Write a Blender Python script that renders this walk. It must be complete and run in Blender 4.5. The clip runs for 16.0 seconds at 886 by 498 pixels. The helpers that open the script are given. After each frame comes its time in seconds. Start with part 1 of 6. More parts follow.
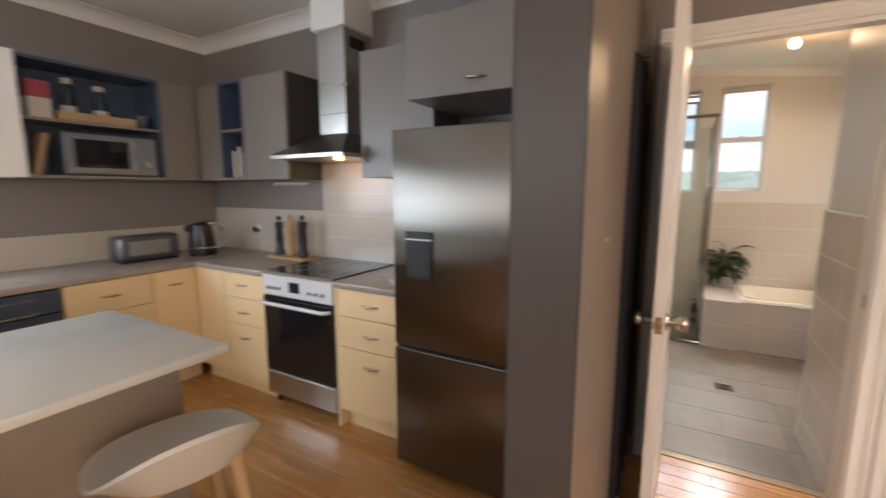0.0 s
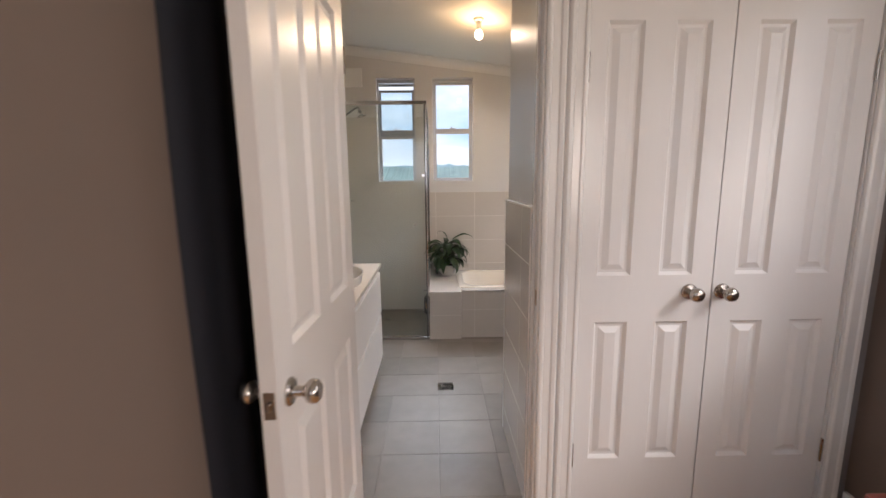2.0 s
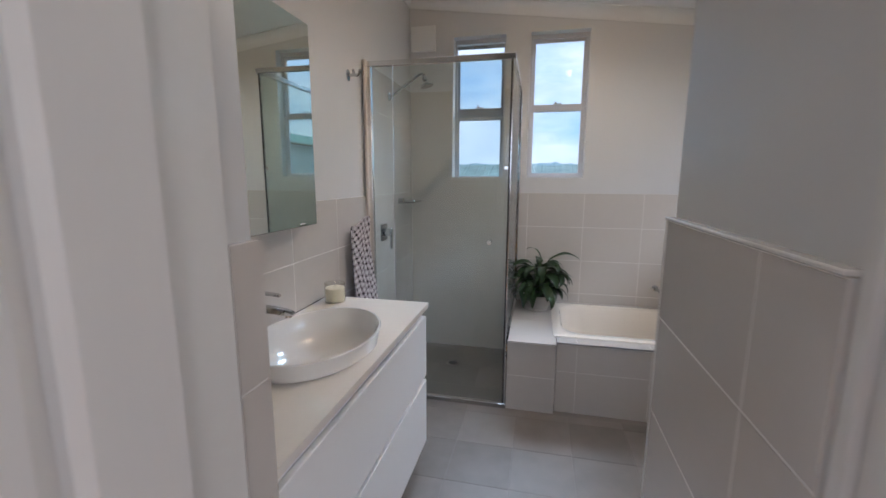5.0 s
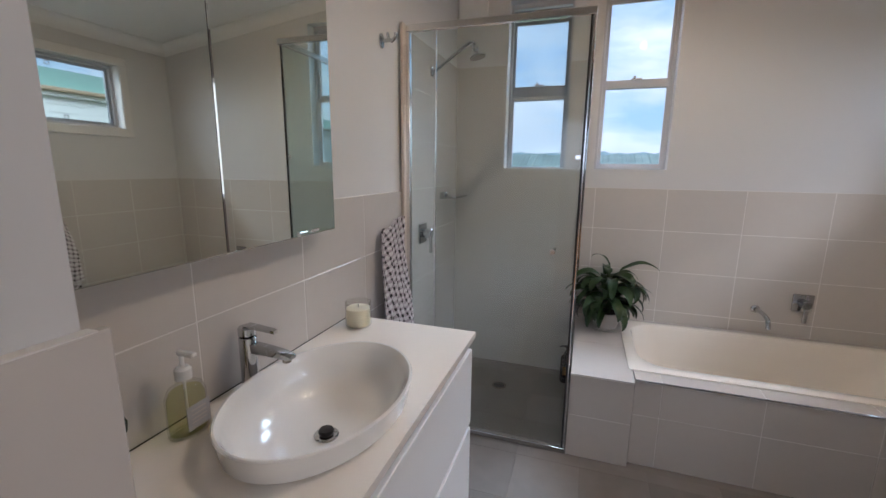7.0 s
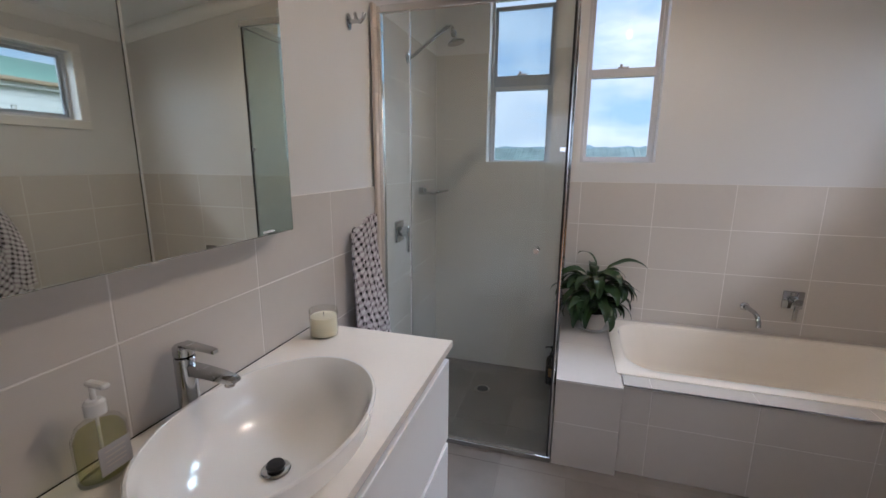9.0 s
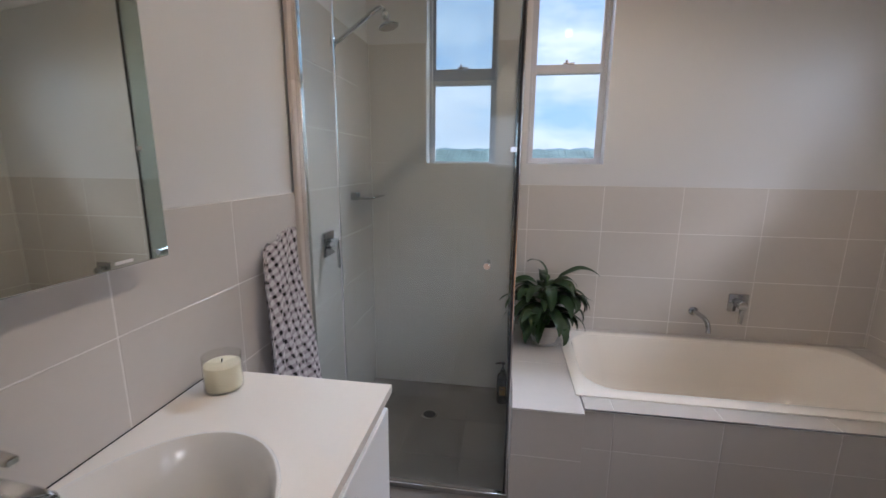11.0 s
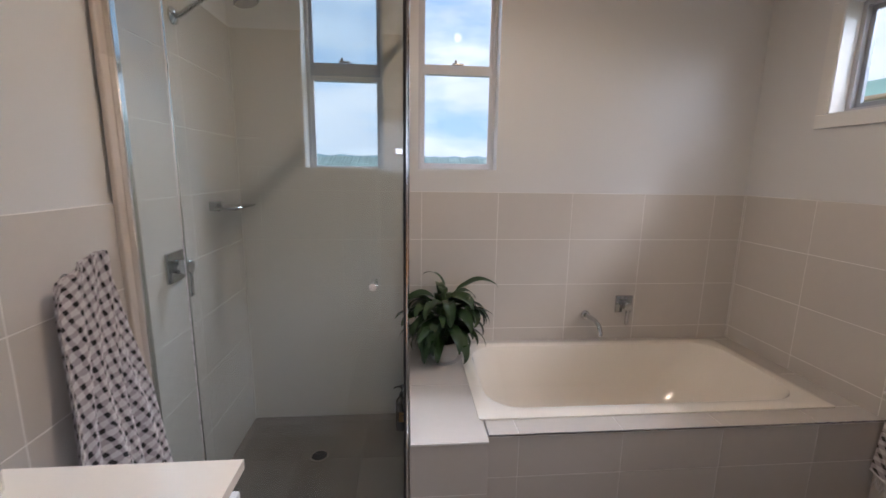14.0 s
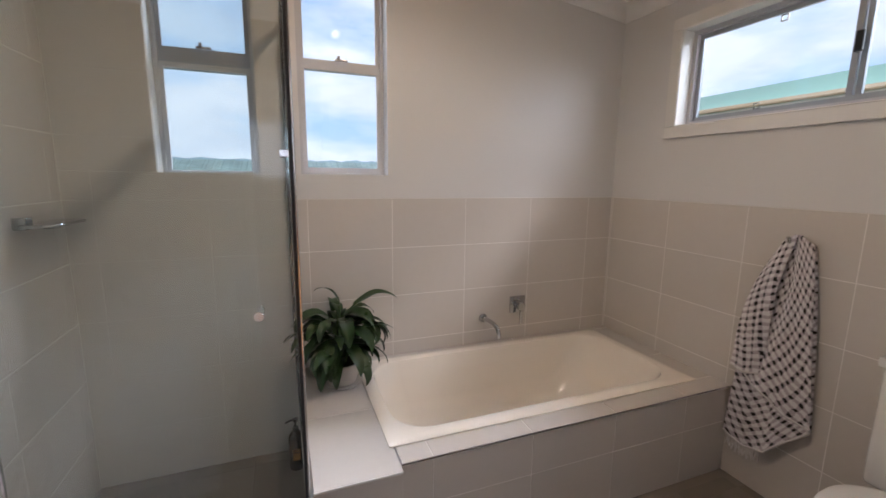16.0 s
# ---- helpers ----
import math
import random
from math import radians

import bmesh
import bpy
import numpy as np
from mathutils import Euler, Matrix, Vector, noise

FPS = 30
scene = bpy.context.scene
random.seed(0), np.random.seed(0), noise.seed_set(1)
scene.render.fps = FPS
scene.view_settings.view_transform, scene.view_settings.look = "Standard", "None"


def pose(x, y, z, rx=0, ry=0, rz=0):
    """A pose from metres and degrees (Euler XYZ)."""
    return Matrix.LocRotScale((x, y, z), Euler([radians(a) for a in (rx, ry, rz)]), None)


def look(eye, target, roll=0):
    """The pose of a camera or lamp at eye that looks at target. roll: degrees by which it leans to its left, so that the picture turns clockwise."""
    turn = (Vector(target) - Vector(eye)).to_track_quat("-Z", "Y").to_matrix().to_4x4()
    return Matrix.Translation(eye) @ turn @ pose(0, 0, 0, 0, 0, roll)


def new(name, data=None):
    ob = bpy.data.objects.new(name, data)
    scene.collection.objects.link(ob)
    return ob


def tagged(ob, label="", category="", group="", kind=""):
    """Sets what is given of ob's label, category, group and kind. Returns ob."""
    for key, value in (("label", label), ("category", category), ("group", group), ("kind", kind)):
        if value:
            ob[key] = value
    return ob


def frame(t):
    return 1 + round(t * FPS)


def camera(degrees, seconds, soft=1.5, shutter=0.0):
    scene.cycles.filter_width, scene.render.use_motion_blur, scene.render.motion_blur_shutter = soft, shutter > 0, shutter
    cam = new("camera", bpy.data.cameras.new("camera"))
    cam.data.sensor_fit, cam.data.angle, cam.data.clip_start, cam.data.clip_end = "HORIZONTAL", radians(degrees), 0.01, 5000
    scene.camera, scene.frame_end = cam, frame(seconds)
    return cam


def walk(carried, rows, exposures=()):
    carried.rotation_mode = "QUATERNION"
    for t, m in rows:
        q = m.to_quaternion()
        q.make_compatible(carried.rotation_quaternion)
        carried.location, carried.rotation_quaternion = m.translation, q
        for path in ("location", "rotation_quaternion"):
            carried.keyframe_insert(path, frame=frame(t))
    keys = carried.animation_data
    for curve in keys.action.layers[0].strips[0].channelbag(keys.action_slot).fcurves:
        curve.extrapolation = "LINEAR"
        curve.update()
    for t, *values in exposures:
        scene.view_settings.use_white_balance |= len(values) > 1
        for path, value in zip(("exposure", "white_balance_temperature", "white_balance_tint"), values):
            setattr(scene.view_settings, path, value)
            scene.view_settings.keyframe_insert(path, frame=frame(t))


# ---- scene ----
cam = camera(93.2, 16.0, shutter=0.5)
PATH = [
    (0, (0.246, 0.284, 1.394), (-0.726, 2.009, 1.11), -0.0),
    (0.2, (0.245, 0.346, 1.383), (-0.557, 2.155, 1.092), 0.1),
    (0.5, (0.31, 0.472, 1.377), (-0.262, 2.366, 1.082), 0.1),
    (0.7, (0.329, 0.562, 1.357), (-0.078, 2.499, 1.071), 0.3),
    (1, (0.367, 0.666, 1.38), (0.166, 2.631, 1.064), 0.1),
    (1.5, (0.433, 0.831, 1.371), (0.421, 2.804, 1.044), -0.4),
    (2, (0.554, 1.046, 1.384), (0.586, 3.02, 1.06), -0.6),
    (2.5, (0.622, 1.249, 1.375), (0.634, 3.222, 1.047), -0.5),
    (3, (0.627, 1.511, 1.384), (0.573, 3.485, 1.068), -0.3),
    (3.5, (0.618, 1.678, 1.381), (0.484, 3.647, 1.053), -0.1),
    (4, (0.626, 1.862, 1.373), (0.384, 3.82, 1.044), 0.1),
    (4.5, (0.647, 2.051, 1.373), (0.307, 3.994, 1.04), -0.0),
    (5, (0.637, 2.205, 1.365), (0.199, 4.129, 1.034), 0.2),
    (5.2, (0.627, 2.287, 1.366), (0.148, 4.201, 1.042), 0.1),
    (7.3, (0.483, 2.659, 1.377), (-0.141, 4.519, 0.99), 0.6),
    (7.5, (0.482, 2.675, 1.368), (-0.137, 4.537, 0.98), 0.5),
    (8, (0.479, 2.705, 1.368), (-0.121, 4.57, 0.965), 0.7),
    (8.5, (0.498, 2.734, 1.373), (-0.089, 4.602, 0.965), 0.6),
    (11, (0.439, 3.038, 1.375), (0.144, 4.975, 0.975), 0.5),
    (11.5, (0.432, 3.09, 1.375), (0.244, 5.041, 0.979), 0.6),
    (12, (0.416, 3.133, 1.376), (0.324, 5.094, 0.994), 0.6),
    (12.5, (0.407, 3.166, 1.377), (0.387, 5.132, 1.005), 0.7),
    (13, (0.426, 3.189, 1.372), (0.457, 5.156, 1.01), 0.7),
    (13.5, (0.463, 3.217, 1.379), (0.544, 5.183, 1.018), 0.8),
    (14, (0.478, 3.253, 1.366), (0.649, 5.213, 1.003), 0.9),
    (14.5, (0.456, 3.316, 1.383), (0.761, 5.258, 1.015), 0.9),
    (15, (0.447, 3.353, 1.375), (0.894, 5.269, 1.019), 0.7),
    (15.5, (0.439, 3.374, 1.37), (1.034, 5.252, 1.027), 0.7),
    (16, (0.441, 3.39, 1.368), (1.151, 5.229, 1.033), 0.7),
]
walk(cam, [(t, look(eye, target, roll)) for t, eye, target, roll in PATH], [(0, 0.8, 7300, 16), (0.5, 0.68, 6500, 14), (1, 0.62, 6350, 16), (2, 0.5, 6250, 15), (3, 0.33, 5850, 10), (3.5, 0.24, 5550, 9), (5, 0.26, 5350, 11), (7.5, 0.23, 5500, 13), (11, 0.21, 5500, 14), (16, 0.29, 6000, 16)])

# ---- world, sun, lights ----
world = bpy.data.worlds.new("sky")
scene.world = world
world.use_nodes = True
wn, wl = world.node_tree.nodes, world.node_tree.links
wn.clear()
SUN_EL, SUN_ROT = radians(38), radians(125)
sky = wn.new("ShaderNodeTexSky")
sky.sky_type, sky.sun_disc, sky.sun_elevation, sky.sun_rotation = "NISHITA", False, SUN_EL, SUN_ROT
w_co = wn.new("ShaderNodeTexCoord")
w_map = wn.new("ShaderNodeMapping")
w_map.inputs["Scale"].default_value = (1.5, 1.5, 4.6)
w_map.inputs["Location"].default_value = (2.3, 0.7, 0.4)
w_n = wn.new("ShaderNodeTexNoise")
w_n.inputs["Scale"].default_value, w_n.inputs["Detail"].default_value, w_n.inputs["Roughness"].default_value = 2.2, 8, 0.55
w_r = wn.new("ShaderNodeValToRGB")
w_r.color_ramp.elements[0].position, w_r.color_ramp.elements[1].position = 0.33, 0.55
w_n2 = wn.new("ShaderNodeTexNoise")
w_n2.inputs["Scale"].default_value, w_n2.inputs["Detail"].default_value = 4.0, 9
w_cl = wn.new("ShaderNodeMix")
w_cl.data_type = "RGBA"
w_cl.inputs["A"].default_value, w_cl.inputs["B"].default_value = (5.4, 6.4, 8.0, 1), (11.8, 11.8, 11.9, 1)
w_m = wn.new("ShaderNodeMix")
w_m.data_type = "RGBA"
w_bg, w_out = wn.new("ShaderNodeBackground"), wn.new("ShaderNodeOutputWorld")
w_bg.inputs["Strength"].default_value = 0.097
wl.new(w_co.outputs["Generated"], w_map.inputs["Vector"])
wl.new(w_map.outputs["Vector"], w_n.inputs["Vector"])
wl.new(w_map.outputs["Vector"], w_n2.inputs["Vector"])
wl.new(w_n.outputs["Fac"], w_r.inputs["Fac"])
wl.new(w_n2.outputs["Fac"], w_cl.inputs["Factor"])
wl.new(w_r.outputs["Color"], w_m.inputs["Factor"])
w_hz = wn.new("ShaderNodeMix")
w_hz.data_type = "RGBA"
w_hz.inputs["Factor"].default_value, w_hz.inputs["B"].default_value = 0.6, (5.6, 8.2, 11.4, 1)
wl.new(sky.outputs["Color"], w_hz.inputs["A"])
wl.new(w_hz.outputs["Result"], w_m.inputs["A"])
wl.new(w_cl.outputs["Result"], w_m.inputs["B"])
wl.new(w_m.outputs["Result"], w_bg.inputs["Color"])
wl.new(w_bg.outputs["Background"], w_out.inputs["Surface"])


def lamp(name, kind, energy, colour, m, size=0.1, size_y=None, angle=None):
    data = bpy.data.lights.new(name, kind)
    data.energy, data.color = energy, colour
    if kind == "AREA":
        data.shape, data.size, data.size_y = "RECTANGLE", size, size_y or size
    elif kind == "SUN":
        data.angle = angle
    else:
        data.shadow_soft_size = size
    ob = new(name, data)
    ob.matrix_world = m
    return ob


sun = lamp("sun", "SUN", 0.9, (1, 0.96, 0.9), look((8, -6, 8.0), (0, 0, 0)), angle=radians(14))
# area lamps standing in for sky light that falls in through the openings
lamp("sky_north_windows", "AREA", 1850, (0.88, 0.94, 1.0), look((0.7, 9.9, 6.3), (0.6, 4.6, 1.3)), 7.0, 3.2)
lamp("sky_east_window", "AREA", 345, (0.95, 0.97, 1.0), look((5.0, 4.9, 4.25), (0.9, 4.1, 0.8)), 5.2, 2.2)
lamp("sky_east_low", "AREA", 19, (0.95, 0.97, 1.0), look((3.4, 3.35, 2.6), (1.7, 4.9, 1.75)), 1.4, 1.2)
lamp("sky_kitchen_east", "AREA", 5.5, (1.0, 0.81, 0.64), look((2.36, 1.4, 1.65), (0.0, 1.25, 1.5)), 1.5, 1.1)
# the next two are added fill lamps at assumed openings out of view
lamp("sky_kitchen_east_b", "AREA", 33, (1.0, 0.86, 0.71), look((2.36, -0.75, 1.55), (-3.4, 0.1, 1.6)), 1.6, 1.1)
lamp("sky_kitchen_south", "AREA", 11, (0.93, 0.95, 1.0), look((-1.1, -3.02, 1.82), (-0.8, 2, 1.6)), 3.2, 1.0)
lamp("sky_kitchen_west", "AREA", 50, (0.58, 0.79, 1.0), look((-3.46, -0.6, 1.6), (0, 0.0, 1.1)), 2.7, 1.1)
lamp("bulb_light", "POINT", 4.5, (1.0, 0.58, 0.24), pose(0.883, 4.3, 2.425), 0.026)
bulb_down = lamp("bulb_light_down", "SPOT", 23, (1.0, 0.82, 0.62), pose(0.883, 4.3, 2.42), 0.026)
bulb_down.data.spot_size, bulb_down.data.spot_blend = radians(172), 0.6
lamp("hood_light", "POINT", 0.7, (1.0, 0.55, 0.16), pose(-1.66, 2.32, 1.53), 0.02)

# ---- materials ----


def surf(name, base, rough=0.5, metal=0.0, var=0.06, scale=2.5, fine=70.0, bump=0.15, dist=0.001, spec=0.5, rnd=0.0, coat=0.0, aniso=0.0, brush=0.0,
         stretch=(1, 1, 1), tint=None, rvar=0.08):
    """A surface with broad stains and fine grain, laid out in world space."""
    m = bpy.data.materials.new(name)
    m.use_nodes = True
    n, l = m.node_tree.nodes, m.node_tree.links
    b = n["Principled BSDF"]
    geo = n.new("ShaderNodeNewGeometry")
    mp = n.new("ShaderNodeMapping")
    mp.inputs["Scale"].default_value = stretch
    l.new(geo.outputs["Position"], mp.inputs["Vector"])
    big, small = n.new("ShaderNodeTexNoise"), n.new("ShaderNodeTexNoise")
    big.inputs["Scale"].default_value, big.inputs["Detail"].default_value = scale, 5
    small.inputs["Scale"].default_value, small.inputs["Detail"].default_value = fine, 3
    l.new(mp.outputs["Vector"], big.inputs["Vector"])
    l.new(mp.outputs["Vector"], small.inputs["Vector"])
    mix = n.new("ShaderNodeMath")
    mix.operation = "MULTIPLY_ADD"
    mix.inputs[1].default_value = 0.35
    l.new(small.outputs["Fac"], mix.inputs[0])
    l.new(big.outputs["Fac"], mix.inputs[2])
    last = mix.outputs[0]
    if rnd:
        info = n.new("ShaderNodeObjectInfo")
        add = n.new("ShaderNodeMath")
        add.operation = "MULTIPLY_ADD"
        add.inputs[1].default_value = rnd
        l.new(info.outputs["Random"], add.inputs[0])
        l.new(last, add.inputs[2])
        last = add.outputs[0]
    ramp = n.new("ShaderNodeMapRange")
    ramp.inputs["From Min"].default_value, ramp.inputs["From Max"].default_value = 0.3, 1.05 + rnd
    l.new(last, ramp.inputs["Value"])
    col = n.new("ShaderNodeMix")
    col.data_type = "RGBA"
    lo = [c * (1 - var) for c in base]
    hi = tint or [min(1, c * (1 + var)) for c in base]
    col.inputs["A"].default_value, col.inputs["B"].default_value = (*lo, 1), (*hi, 1)
    l.new(ramp.outputs["Result"], col.inputs["Factor"])
    l.new(col.outputs["Result"], b.inputs["Base Color"])
    rr = n.new("ShaderNodeMapRange")
    rr.inputs["To Min"].default_value, rr.inputs["To Max"].default_value = max(0.02, rough - rvar), min(1, rough + rvar)
    l.new(big.outputs["Fac"], rr.inputs["Value"])
    l.new(rr.outputs["Result"], b.inputs["Roughness"])
    b.inputs["Metallic"].default_value, b.inputs["Specular IOR Level"].default_value = metal, spec
    b.inputs["Coat Weight"].default_value, b.inputs["Coat Roughness"].default_value = coat, 0.12
    b.inputs["Anisotropic"].default_value, b.inputs["Anisotropic Rotation"].default_value = aniso, brush
    if bump:
        bp = n.new("ShaderNodeBump")
        bp.inputs["Strength"].default_value, bp.inputs["Distance"].default_value = bump, dist
        l.new(small.outputs["Fac"], bp.inputs["Height"])
        l.new(bp.outputs["Normal"], b.inputs["Normal"])
    return m


def glass(name, tint=(0.93, 0.97, 0.96), rough=0.0, haze=0.0):
    m = bpy.data.materials.new(name)
    m.use_nodes = True
    n, l = m.node_tree.nodes, m.node_tree.links
    n.clear()
    out, tr, gl, lw, mx = (n.new("ShaderNode" + k) for k in ("OutputMaterial", "BsdfTransparent", "BsdfGlossy", "LayerWeight", "MixShader"))
    pw, ad = n.new("ShaderNodeMath"), n.new("ShaderNodeMath")
    pw.operation, ad.operation = "POWER", "MULTIPLY_ADD"
    pw.inputs[1].default_value, ad.inputs[1].default_value, ad.inputs[2].default_value = 5.0, 0.7, 0.03
    lw.inputs["Blend"].default_value = 0.5
    tr.inputs["Color"].default_value = (*tint, 1)
    gl.inputs["Roughness"].default_value = rough
    l.new(lw.outputs["Facing"], pw.inputs[0])
    l.new(pw.outputs[0], ad.inputs[0])
    l.new(ad.outputs[0], mx.inputs["Fac"])
    l.new(tr.outputs["BSDF"], mx.inputs[1])
    l.new(gl.outputs["BSDF"], mx.inputs[2])
    if haze:
        # a thin dried-water film, patchy
        geo, film, df, top, amt = (n.new("ShaderNode" + k) for k in ("NewGeometry", "TexNoise", "BsdfDiffuse", "MixShader", "MapRange"))
        film.inputs["Scale"].default_value, film.inputs["Detail"].default_value = 2.2, 6
        df.inputs["Color"].default_value = (0.8, 0.8, 0.78, 1)
        amt.inputs["From Min"].default_value, amt.inputs["From Max"].default_value = 0.3, 0.7
        amt.inputs["To Min"].default_value, amt.inputs["To Max"].default_value = haze * 0.5, haze * 1.5
        l.new(geo.outputs["Position"], film.inputs["Vector"])
        l.new(film.outputs["Fac"], amt.inputs["Value"])
        l.new(amt.outputs["Result"], top.inputs["Fac"])
        l.new(mx.outputs["Shader"], top.inputs[1])
        l.new(df.outputs["BSDF"], top.inputs[2])
        l.new(top.outputs["Shader"], out.inputs["Surface"])
        return m
    l.new(mx.outputs["Shader"], out.inputs["Surface"])
    return m


def glow(name, colour, strength):
    m = bpy.data.materials.new(name)
    m.use_nodes = True
    b = m.node_tree.nodes["Principled BSDF"]
    b.inputs["Emission Color"].default_value, b.inputs["Emission Strength"].default_value = (*colour, 1), strength
    return m


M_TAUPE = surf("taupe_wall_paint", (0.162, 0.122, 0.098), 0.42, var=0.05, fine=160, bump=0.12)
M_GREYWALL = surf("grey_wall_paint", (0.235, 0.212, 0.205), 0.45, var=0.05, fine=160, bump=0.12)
M_WHITEWALL = surf("white_wall_paint", (0.645, 0.638, 0.632), 0.36, var=0.02, scale=1.2, fine=140, bump=0.12, rvar=0.02)
M_CEIL = surf("ceiling_paint", (0.78, 0.78, 0.77), 0.6, var=0.03, fine=120, bump=0.1)
M_TRIM = surf("white_gloss_trim", (0.76, 0.745, 0.72), 0.22, var=0.03, fine=40, bump=0.06, coat=0.3)
M_DOOR = surf("white_gloss_door", (0.77, 0.75, 0.73), 0.34, var=0.025, fine=45, bump=0.08, coat=0.2, stretch=(3, 3, 0.25))
M_TILE = surf("greige_wall_tile", (0.585, 0.545, 0.505), 0.2, var=0.05, scale=1.5, fine=30, bump=0.03, rnd=0.15, coat=0.15)
M_GROUT = surf("pale_grout", (0.73, 0.70, 0.665), 0.8, var=0.06, fine=200)
M_SHGROUT = surf("greige_grout", (0.63, 0.595, 0.555), 0.8, var=0.05, fine=200)
M_FTILE = surf("concrete_floor_tile", (0.172, 0.143, 0.117), 0.43, var=0.34, scale=2.6, fine=11, bump=0.06, rnd=0.42, spec=0.4, tint=(0.265, 0.235, 0.206))
M_FGROUT = surf("grey_grout", (0.215, 0.19, 0.167), 0.85, var=0.08)
M_CHROME = surf("chrome", (0.52, 0.53, 0.54), 0.07, metal=1.0, var=0.02, bump=0, rvar=0.03)
M_NICKEL = surf("satin_nickel", (0.48, 0.44, 0.40), 0.2, metal=1.0, var=0.05, bump=0.03)
M_ALU = surf("white_aluminium", (0.5, 0.5, 0.52), 0.35, var=0.03, bump=0.04)
M_GREYALU = surf("grey_aluminium", (0.36, 0.38, 0.41), 0.38, metal=0.6, var=0.04, bump=0.04)
M_GLASS = glass("window_glass", (0.96, 0.98, 0.98))
M_SCREENED = glass("screened_pane", (0.86, 0.93, 0.97), haze=0.08)
M_SHGLASS = glass("shower_glass", (0.90, 0.94, 0.935), haze=0.02)
M_CERAMIC = surf("white_ceramic", (0.88, 0.86, 0.825), 0.05, var=0.015, bump=0, coat=1.0, rvar=0.01)
M_ACRYLIC = surf("white_acrylic", (0.90, 0.84, 0.755), 0.13, var=0.02, bump=0, coat=0.5, rvar=0.03)
M_STONE = surf("white_stone_top", (0.86, 0.805, 0.735), 0.2, var=0.03, fine=90, bump=0.02)
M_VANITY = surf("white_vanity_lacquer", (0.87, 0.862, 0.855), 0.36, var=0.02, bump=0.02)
M_POLISHED = surf("polished_aluminium", (0.82, 0.82, 0.82), 0.14, metal=1.0, var=0.02, bump=0, rvar=0.03)
M_MIRROR = surf("mirror", (0.70, 0.735, 0.68), 0.012, metal=1.0, var=0.01, bump=0, rvar=0.005)
M_BLACK = surf("black_plastic", (0.012, 0.012, 0.014), 0.3, var=0.1)
M_DARKGAP = surf("dark_recess", (0.03, 0.028, 0.027), 0.7, var=0.1)
M_STEEL = surf("brushed_steel", (0.52, 0.50, 0.47), 0.3, metal=1.0, var=0.05, fine=130, bump=0.1, dist=0.0004, stretch=(0.15, 0.15, 9))
M_CREAM = surf("cream_cupboard", (0.84, 0.63, 0.37), 0.38, var=0.03, fine=50, bump=0.03)
M_GREYCAB = surf("grey_cupboard", (0.225, 0.20, 0.185), 0.38, var=0.04, fine=50, bump=0.03)
M_LAM = surf("stone_laminate", (0.34, 0.29, 0.25), 0.3, var=0.18, scale=30, fine=240, bump=0.02)
M_ISLAND = surf("pale_island_top", (0.62, 0.60, 0.55), 0.22, var=0.04, scale=4, fine=160, bump=0.02)
M_BOARD = surf("honey_timber", (0.43, 0.205, 0.062), 0.26, var=0.22, scale=3, fine=40, bump=0.05, rnd=0.5, coat=0.25, stretch=(0.8, 14, 1))
M_OAK = surf("pale_timber", (0.45, 0.30, 0.16), 0.4, var=0.15, fine=40, stretch=(6, 6, 1))
M_BRONZE = surf("bronze_trim", (0.28, 0.2, 0.12), 0.4, metal=0.8, var=0.1)

# ---- mesh helpers ----


def grow(bm, x0, x1, y0, y1, z0, z1):
    """Adds a box to bm."""
    v = [bm.verts.new(p) for p in ((x0, y0, z0), (x1, y0, z0), (x1, y1, z0), (x0, y1, z0), (x0, y0, z1), (x1, y0, z1), (x1, y1, z1), (x0, y1, z1))]
    for f in ((3, 2, 1, 0), (4, 5, 6, 7), (0, 1, 5, 4), (1, 2, 6, 5), (2, 3, 7, 6), (3, 0, 4, 7)):
        bm.faces.new([v[i] for i in f])
    return bm


def box(x0, x1, y0, y1, z0, z1, bevel=0.0, seg=1):
    bm = grow(bmesh.new(), min(x0, x1), max(x0, x1), min(y0, y1), max(y0, y1), min(z0, z1), max(z0, z1))
    if bevel:
        bmesh.ops.bevel(bm, geom=bm.edges[:], offset=bevel, segments=seg, affect="EDGES", profile=0.5)
    return bm


def rod(p0, p1, r0, r1=None, seg=20, bm=None, bevel=0.0):
    """A capped round rod from p0 to p1."""
    bm = bm or bmesh.new()
    p0, p1 = Vector(p0), Vector(p1)
    q = (p1 - p0).to_track_quat("Z", "Y").to_matrix()
    r1 = r0 if r1 is None else r1
    prof = [(0, r0), (1, r1)]
    if bevel:
        k = bevel / (p1 - p0).length
        prof = [(0, r0 - bevel), (k, r0), (1 - k, r1), (1, r1 - bevel)]
    rings = []
    for k, r in prof:
        c = p0.lerp(p1, k)
        rings.append([bm.verts.new(c + q @ Vector((r * math.cos(a), r * math.sin(a), 0))) for a in (2 * math.pi * i / seg for i in range(seg))])
    for a, b in zip(rings, rings[1:]):
        for i in range(seg):
            bm.faces.new((a[i], a[(i + 1) % seg], b[(i + 1) % seg], b[i]))
    bm.faces.new(rings[0][::-1])
    bm.faces.new(rings[-1])
    return bm


